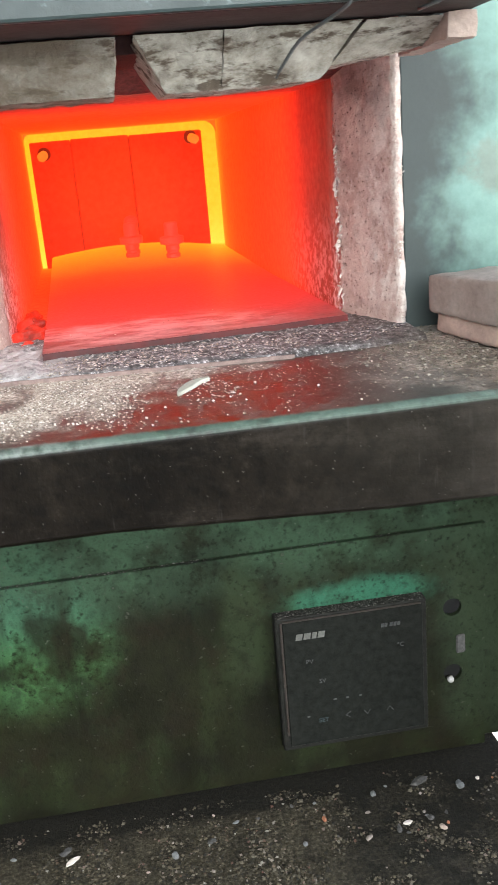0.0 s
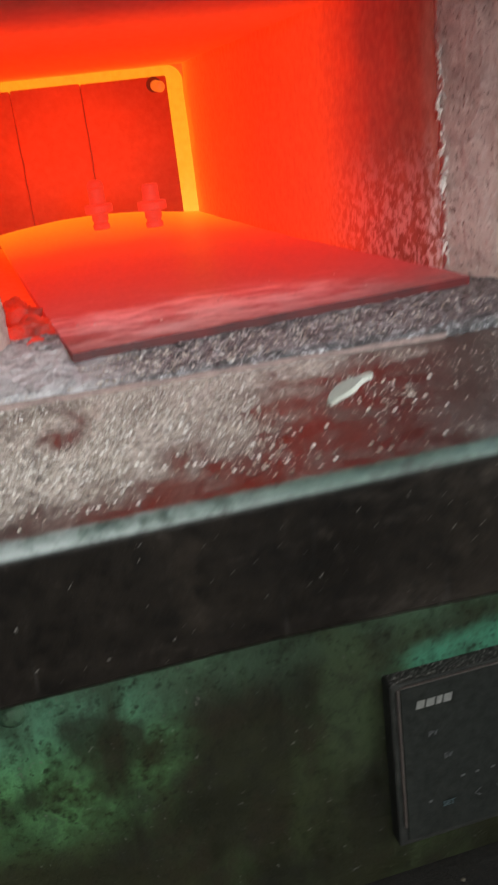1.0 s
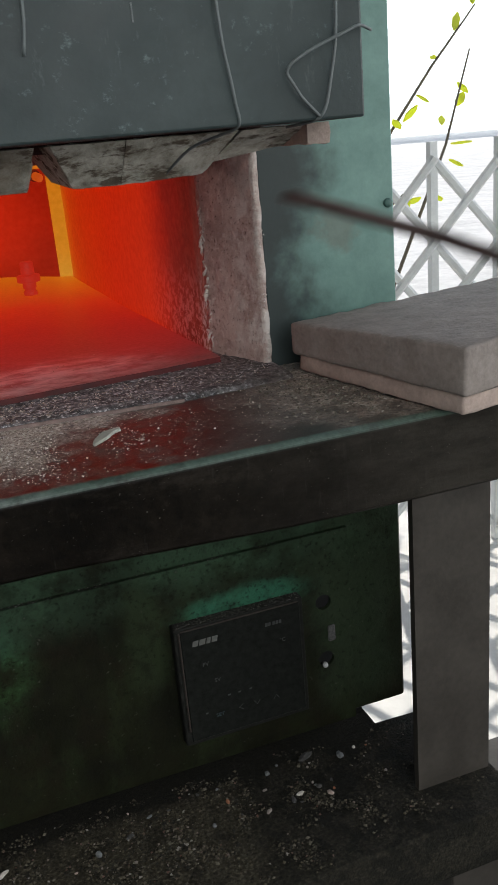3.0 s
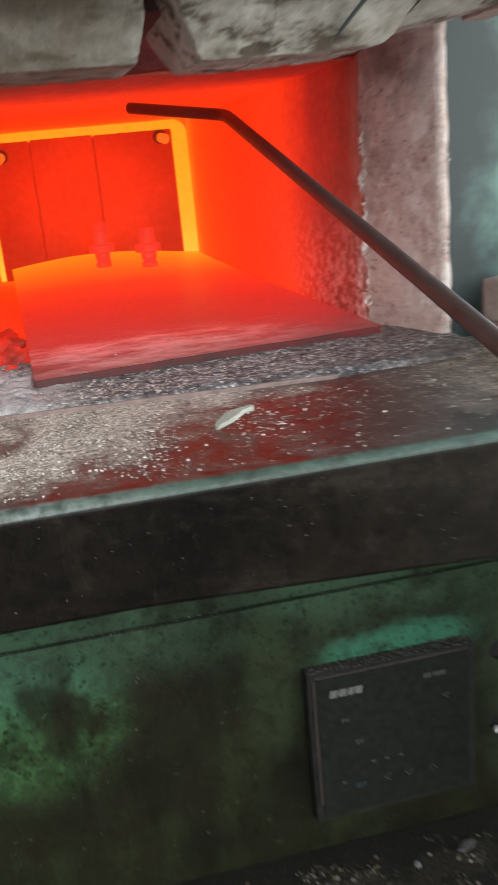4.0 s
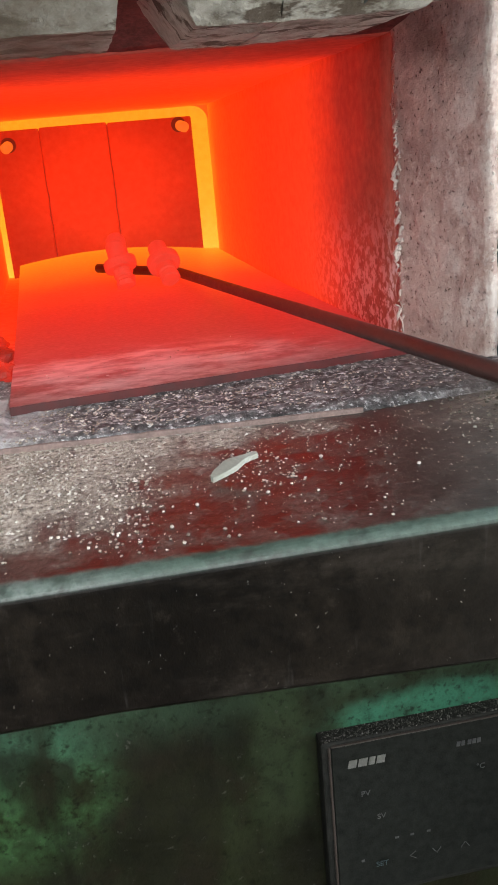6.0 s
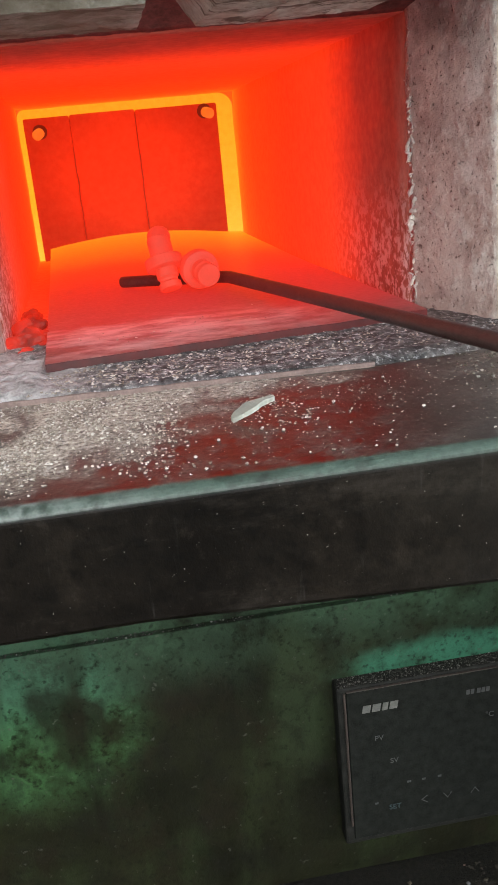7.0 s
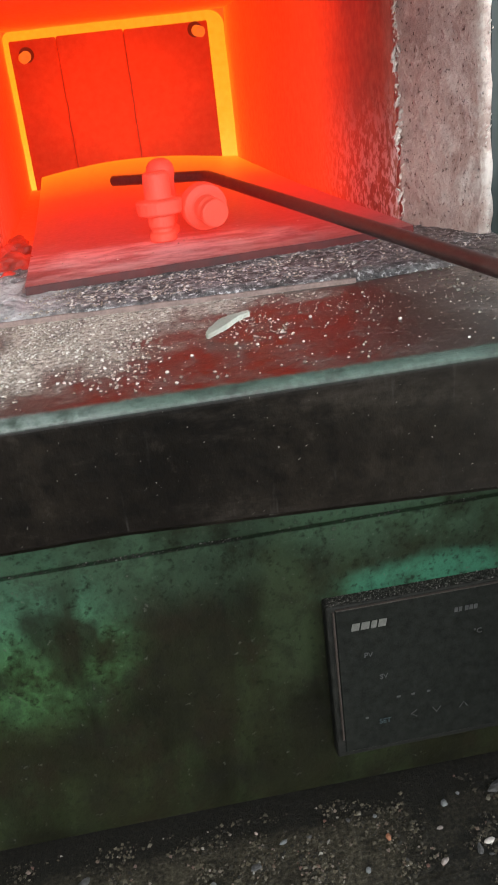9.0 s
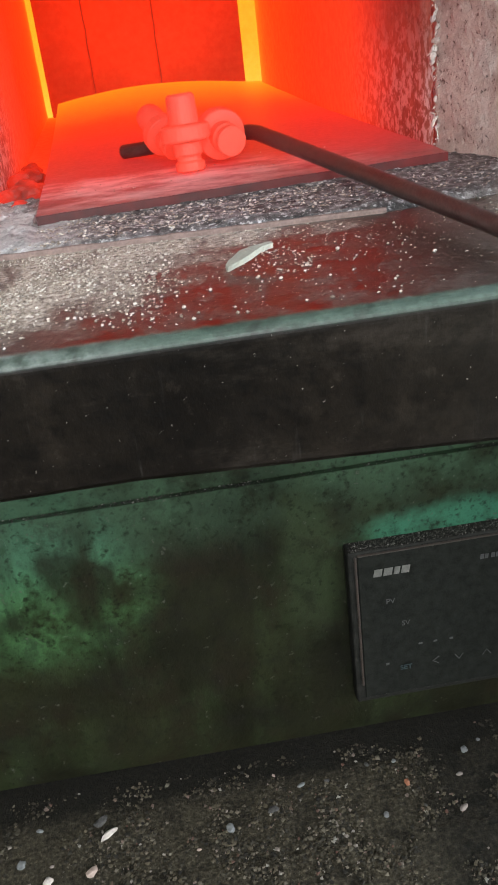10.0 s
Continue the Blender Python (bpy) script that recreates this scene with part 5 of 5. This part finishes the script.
    for p, q in (((1.02, 1.42, 0.20), (1.30, 1.22, 0.20)), ((1.06, 1.36, 0.0), (1.12, 1.30, 0.22)), ((1.22, 1.30, -0.05), (1.24, 1.22, 0.2)), ((1.05, 1.38, GROUND + 0.03), (1.10, 1.30, 0.02)), ((1.22, 1.28, GROUND + 0.03), (1.23, 1.28, -0.03))):
        part("board", tube([p, tuple(Vector(p).lerp(Vector(q), 0.5)), q], 0.028, 4), M_CRATE, crate)


build_yard()


# ---- the hot fittings and the hooked rod ----
def build_fitting(name, label, domed=False, k=0.935):
    t = thing(name, label, "fitting", (0, 0, 0), group="hot fittings")

    def turned(part_name, profile, smooth=False):
        part(part_name, lathe([(r * k, h * k) for r, h in profile], 30), M_PART, t, smooth=smooth)

    turned("foot", [(0.0066, 0.0), (0.0073, 0.0006), (0.0073, 0.0040), (0.0060, 0.0052), (0.0060, 0.0068), (0.0071, 0.0080), (0.0071, 0.0135)])
    turned("collar", [(0.0085, 0.0135), (0.0118, 0.0143), (0.0123, 0.0152), (0.0123, 0.0205), (0.0117, 0.0214), (0.0078, 0.0222)])
    if domed:
        turned("stem", [(0.0078, 0.0222), (0.0078, 0.0330), (0.0084, 0.0345), (0.0086, 0.0380), (0.0079, 0.0412), (0.0060, 0.0436), (0.0032, 0.0450), (0.0004, 0.0453)], True)
    else:
        turned("stem", [(0.0073, 0.0222), (0.0070, 0.0330), (0.0068, 0.0345), (0.0058, 0.0356), (0.0004, 0.0357)])
    return t


fitting_a = build_fitting("hot_fitting", "red-hot turned steel fitting standing on the hearth plate")
fitting_b = build_fitting("hot_fitting", "red-hot turned steel fitting lying with its foot outwards")
fitting_c = build_fitting("hot_fitting", "red-hot round-topped steel fitting standing behind the others", True, 0.84)

ROD_R, HOOK, REACH = 0.0039, 0.082, 0.72
BEND = radians(140)


def build_rod():
    t = thing("hooked_rod", "dark scaled steel rod with a bent hook reaching into the furnace", "rod")
    pts = []
    r = 0.008
    tip = Vector((-math.cos(math.pi - BEND), math.sin(math.pi - BEND), 0))
    for k in range(9):
        f = 1 - k / 8
        pts.append(tip * (r + (HOOK - r) * f))
    for k in range(1, 6):
        f = k / 6
        a, b = tip * r, Vector((r, 0, 0))
        pts.append(a * (1 - f) ** 2 + b * f ** 2)
    for k in range(25):
        pts.append(Vector((r + (REACH - r) * k / 24, 0, 0)))
    rad = [ROD_R * 0.92] * len(pts)
    rad[0] = ROD_R * 0.8
    pts.insert(1, pts[0].lerp(pts[1], 0.06))
    rad.insert(1, ROD_R * 0.92)
    # drawn thinner away from the hook, with scaled lumps
    rad = [v * (1 + 0.04 * noise.noise(Vector(p) * 90)) * (1 - 0.14 * min(1.0, max(0.0, p[0]) / 0.2)) for v, p in zip(rad, pts)]
    part("bar", tube(pts, rad, 16), M_ROD, t, smooth=True)
    return t


rod = build_rod()

# seconds, place of the foot, tilt
FIT_A = [
    (0, 0.0090, 0.9080, 0.3086, (0, 0, 20)),
    (5, 0.0090, 0.9080, 0.3086, (0, 0, 20)),
    (5.2, 0.0095, 0.8950, 0.3090, (-8, 0, 20)),
    (6.3, 0.0115, 0.7350, 0.3069, (-28, 0, 20)),
    (6.5, 0.0108, 0.7160, 0.3067, (-28, 0, 20)),
    (6.7, 0.0120, 0.6860, 0.3065, (-28, 0, 20)),
    (7, 0.0152, 0.6480, 0.3062, (-25, 0, 20)),
    (7.2, 0.0150, 0.6170, 0.3058, (-20, 0, 20)),
    (7.5, 0.0144, 0.5900, 0.3053, (-14, 0, 20)),
    (7.8, 0.0143, 0.5750, 0.3043, (-5, 0, 20)),
    (8, 0.0140, 0.5660, 0.3038, (0, 0, 20)),
    (8.1, 0.0132, 0.5610, 0.3039, (0, 0, 20)),
    (8.2, 0.0128, 0.5600, 0.3039, (0, 0, 20)),
    (9.1, 0.0128, 0.5600, 0.3039, (0, 0, 20)),
    (9.5, 0.0134, 0.5590, 0.3039, (0, 0, 20)),
    (9.8, 0.0146, 0.5510, 0.3042, (-2, 0, 20)),
    (10, 0.0158, 0.5456, 0.3045, (-4, 0, 20)),
]
FIT_B = [
    (0, 0.0470, 0.8690, 0.3084, (0, 0, 14)),
    (4.9, 0.0470, 0.8690, 0.3084, (0, 0, 14)),
    (5.2, 0.0480, 0.8300, 0.3080, (-4, 0, 14)),
    (5.7, 0.0440, 0.7750, 0.3090, (-26, 0, 14)),
    (6.1, 0.0400, 0.7420, 0.3130, (-58, 0, 14)),
    (6.3, 0.0375, 0.7235, 0.3150, (-74, 0, 14)),
    (6.5, 0.0368, 0.7055, 0.3152, (-82, 0, 14)),
    (6.7, 0.0352, 0.6755, 0.3150, (-82, 0, 14)),
    (7, 0.0365, 0.6255, 0.3149, (-82, 0, 14)),
    (7.2, 0.0365, 0.5965, 0.3151, (-82, 0, 14)),
    (7.5, 0.0364, 0.5725, 0.3152, (-82, 0, 14)),
    (7.8, 0.0368, 0.5595, 0.3153, (-82, 0, 14)),
    (8, 0.0372, 0.5515, 0.3154, (-82, 0, 14)),
    (8.1, 0.0377, 0.5465, 0.3155, (-82, 0, 14)),
    (8.2, 0.0381, 0.5455, 0.3155, (-82, 0, 14)),
    (9.1, 0.0388, 0.5455, 0.3155, (-82, 0, 14)),
    (9.5, 0.0386, 0.5435, 0.3155, (-82, 0, 14)),
    (9.8, 0.0368, 0.5405, 0.3155, (-82, 0, 14)),
    (10, 0.0356, 0.5390, 0.3155, (-82, 0, 14)),
]
FIT_C = [
    (0, 0.0110, 0.9295, 0.3096, (0, 0, 20)),
    (5, 0.0110, 0.9295, 0.3096, (0, 0, 20)),
    (5.2, 0.0115, 0.9165, 0.3099, (-8, 0, 20)),
    (6.3, 0.0135, 0.7565, 0.3072, (-28, 0, 20)),
    (6.5, 0.0128, 0.7375, 0.3069, (-28, 0, 20)),
    (6.7, 0.0140, 0.7075, 0.3066, (-28, 0, 20)),
    (7, 0.0172, 0.6695, 0.3062, (-25, 0, 20)),
    (7.2, 0.0170, 0.6385, 0.3057, (-20, 0, 20)),
    (7.5, 0.0164, 0.6115, 0.3051, (-14, 0, 20)),
    (7.8, 0.0163, 0.5965, 0.3042, (-5, 0, 20)),
    (8, 0.0160, 0.5875, 0.3036, (0, 0, 20)),
    (8.1, 0.0152, 0.5825, 0.3037, (0, 0, 20)),
    (8.2, 0.0148, 0.5815, 0.3037, (0, 0, 20)),
    (9, 0.0165, 0.5815, 0.3037, (0, 0, 20)),
    (9.1, 0.0195, 0.5835, 0.3037, (0, 0, 20)),
    (9.2, 0.0265, 0.5845, 0.3053, (-14, 0, 20)),
    (9.4, 0.0268, 0.5835, 0.3087, (-48, 0, 20)),
    (9.5, 0.0265, 0.5850, 0.3093, (-56, 0, 20)),
    (9.6, 0.0180, 0.5880, 0.3096, (-62, 0, 20)),
    (9.7, 0.0125, 0.5900, 0.3098, (-66, 0, 20)),
    (9.8, 0.0105, 0.5880, 0.3098, (-66, 0, 20)),
    (10, 0.0112, 0.5820, 0.3099, (-66, 0, 20)),
]
# seconds, place of the bend, main bar's direction, hook's direction
ROD = [
    (0, (0.42, 0.02, 0.48), (0.1944, -0.9619, -0.1922), (-0.7535, 0.5836, 0.3027)),
    (2.3, (0.42, 0.02, 0.48), (0.1944, -0.9619, -0.1922), (-0.7535, 0.5836, 0.3027)),
    (2.8, (0.3, 0.22, 0.425), (0.1944, -0.9619, -0.1922), (-0.7535, 0.5836, 0.3027)),
    (3.1, (0.14, 0.4, 0.368), (0.1944, -0.9619, -0.1922), (-0.7535, 0.5836, 0.3027)),
    (3.3, (0.0687, 0.4520, 0.3501), (0.1944, -0.9619, -0.1922), (-0.7535, 0.5836, 0.3027)),
    (3.5, (0.1031, 0.4929, 0.3951), (0.0768, -0.9707, -0.2275), (-0.6870, 0.6674, 0.2875)),
    (3.7, (0.1044, 0.5258, 0.4020), (0.0029, -0.9742, -0.2256), (-0.6403, 0.7268, 0.2485)),
    (4, (0.0823, 0.6480, 0.4177), (-0.0078, -0.9758, -0.2184), (-0.6365, 0.7564, 0.1504)),
    (4.2, (0.0661, 0.7267, 0.4200), (0.0192, -0.9776, -0.2095), (-0.6573, 0.7387, 0.1493)),
    (4.5, (0.0722, 0.8166, 0.4035), (-0.0057, -0.9920, -0.1261), (-0.6372, 0.7685, 0.0579)),
    (4.7, (0.0781, 0.8361, 0.3774), (-0.0053, -0.9970, -0.0767), (-0.6372, 0.7705, 0.0160)),
    (4.8, (0.0755, 0.8453, 0.3606), (0.0030, -0.9984, -0.0557), (-0.6428, 0.7660, -0.0119)),
    (4.9, (0.0830, 0.9242, 0.3265), (-0.0079, -1.0000, -0.0041), (-0.6363, 0.7712, -0.0196)),
    (5, (0.0839, 0.9064, 0.3225), (-0.0064, -1.0000, 0.0007), (-0.6369, 0.7701, -0.0344)),
    (5.1, (0.0847, 0.9224, 0.3136), (-0.0084, -0.9997, 0.0232), (-0.6363, 0.7709, 0.0443)),
    (5.2, (0.0852, 0.9164, 0.3133), (-0.0091, -0.9994, 0.0346), (-0.6347, 0.7700, 0.0432)),
    (6.3, (0.0416, 0.7497, 0.3080), (0.1661, -0.9847, 0.0524), (-0.7600, 0.6458, 0.0126)),
    (6.5, (0.0406, 0.7049, 0.3092), (0.1883, -0.9816, 0.0323), (-0.7749, 0.6301, -0.0161)),
    (6.7, (0.0457, 0.6742, 0.3095), (0.1784, -0.9833, 0.0357), (-0.7685, 0.6377, -0.0251)),
    (7, (0.0491, 0.6455, 0.3104), (0.1707, -0.9848, 0.0320), (-0.7619, 0.6434, -0.0399)),
    (7.2, (0.0500, 0.6090, 0.3106), (0.1990, -0.9797, 0.0254), (-0.7780, 0.6215, -0.0437)),
    (7.5, (0.0486, 0.5887, 0.3101), (0.2080, -0.9780, 0.0132), (-0.7851, 0.6153, -0.0365)),
    (7.8, (0.0502, 0.5875, 0.3122), (0.2243, -0.9745, -0.0047), (-0.7867, 0.6056, -0.0644)),
    (8, (0.0493, 0.5712, 0.3142), (0.2384, -0.9705, -0.0369), (-0.7884, 0.6007, -0.0901)),
    (8.1, (0.0514, 0.5898, 0.3185), (0.2216, -0.9728, -0.0676), (-0.7421, 0.6336, -0.1486)),
    (8.2, (0.0535, 0.6046, 0.3284), (0.2262, -0.9662, -0.1236), (-0.7354, 0.6466, -0.2027)),
    (8.3, (0.0497, 0.6419, 0.3424), (0.2092, -0.9681, -0.1381), (-0.7565, 0.6441, -0.1136)),
    (8.4, (0.0410, 0.6681, 0.3526), (0.2269, -0.9614, -0.1553), (-0.7715, 0.6295, -0.0921)),
    (8.5, (0.0405, 0.7120, 0.3477), (0.1983, -0.9718, -0.1276), (-0.7669, 0.6393, -0.0569)),
    (8.6, (0.0476, 0.7473, 0.3459), (0.1649, -0.9809, -0.1030), (-0.7500, 0.6598, -0.0470)),
    (8.7, (0.0575, 0.7542, 0.3353), (0.1335, -0.9889, -0.0658), (-0.7328, 0.6788, -0.0468)),
    (8.8, (0.0599, 0.7346, 0.3155), (0.1191, -0.9927, -0.0179), (-0.7285, 0.6847, -0.0219)),
    (8.9, (0.0526, 0.7234, 0.3130), (0.1357, -0.9907, -0.0076), (-0.7392, 0.6723, -0.0412)),
    (9, (0.0524, 0.7168, 0.3170), (0.1541, -0.9880, -0.0134), (-0.7529, 0.6581, -0.0091)),
    (9.1, (0.0557, 0.6841, 0.3196), (0.1614, -0.9866, -0.0242), (-0.7578, 0.6525, -0.0013)),
    (9.3, (0.0604, 0.6418, 0.3206), (0.1709, -0.9851, -0.0167), (-0.7631, 0.6457, -0.0274)),
    (9.5, (0.0493, 0.5707, 0.3156), (0.2623, -0.9629, -0.0638), (-0.8168, 0.5757, -0.0388)),
    (9.8, (0.0435, 0.5659, 0.3146), (0.2560, -0.9645, -0.0649), (-0.8113, 0.5824, -0.0517)),
    (10, (0.0490, 0.5722, 0.3148), (0.2321, -0.9712, -0.0540), (-0.7870, 0.6068, -0.0982)),
]


def rod_pose(place, main, hook):
    x = Vector(main).normalized()
    h = Vector(hook)
    y = (h - x * h.dot(x)).normalized()
    z = x.cross(y)
    m = Matrix((x, y, z)).transposed().to_4x4()
    return Matrix.Translation(place) @ m


def motions():
    walk(fitting_a, [(t, pose(x, y, z, *tilt)) for t, x, y, z, tilt in FIT_A])
    walk(fitting_b, [(t, pose(x, y, z, *tilt)) for t, x, y, z, tilt in FIT_B])
    walk(fitting_c, [(t, pose(x, y, z, *tilt)) for t, x, y, z, tilt in FIT_C])
    walk(rod, [(t, rod_pose(place, main, hook)) for t, place, main, hook in ROD])


motions()
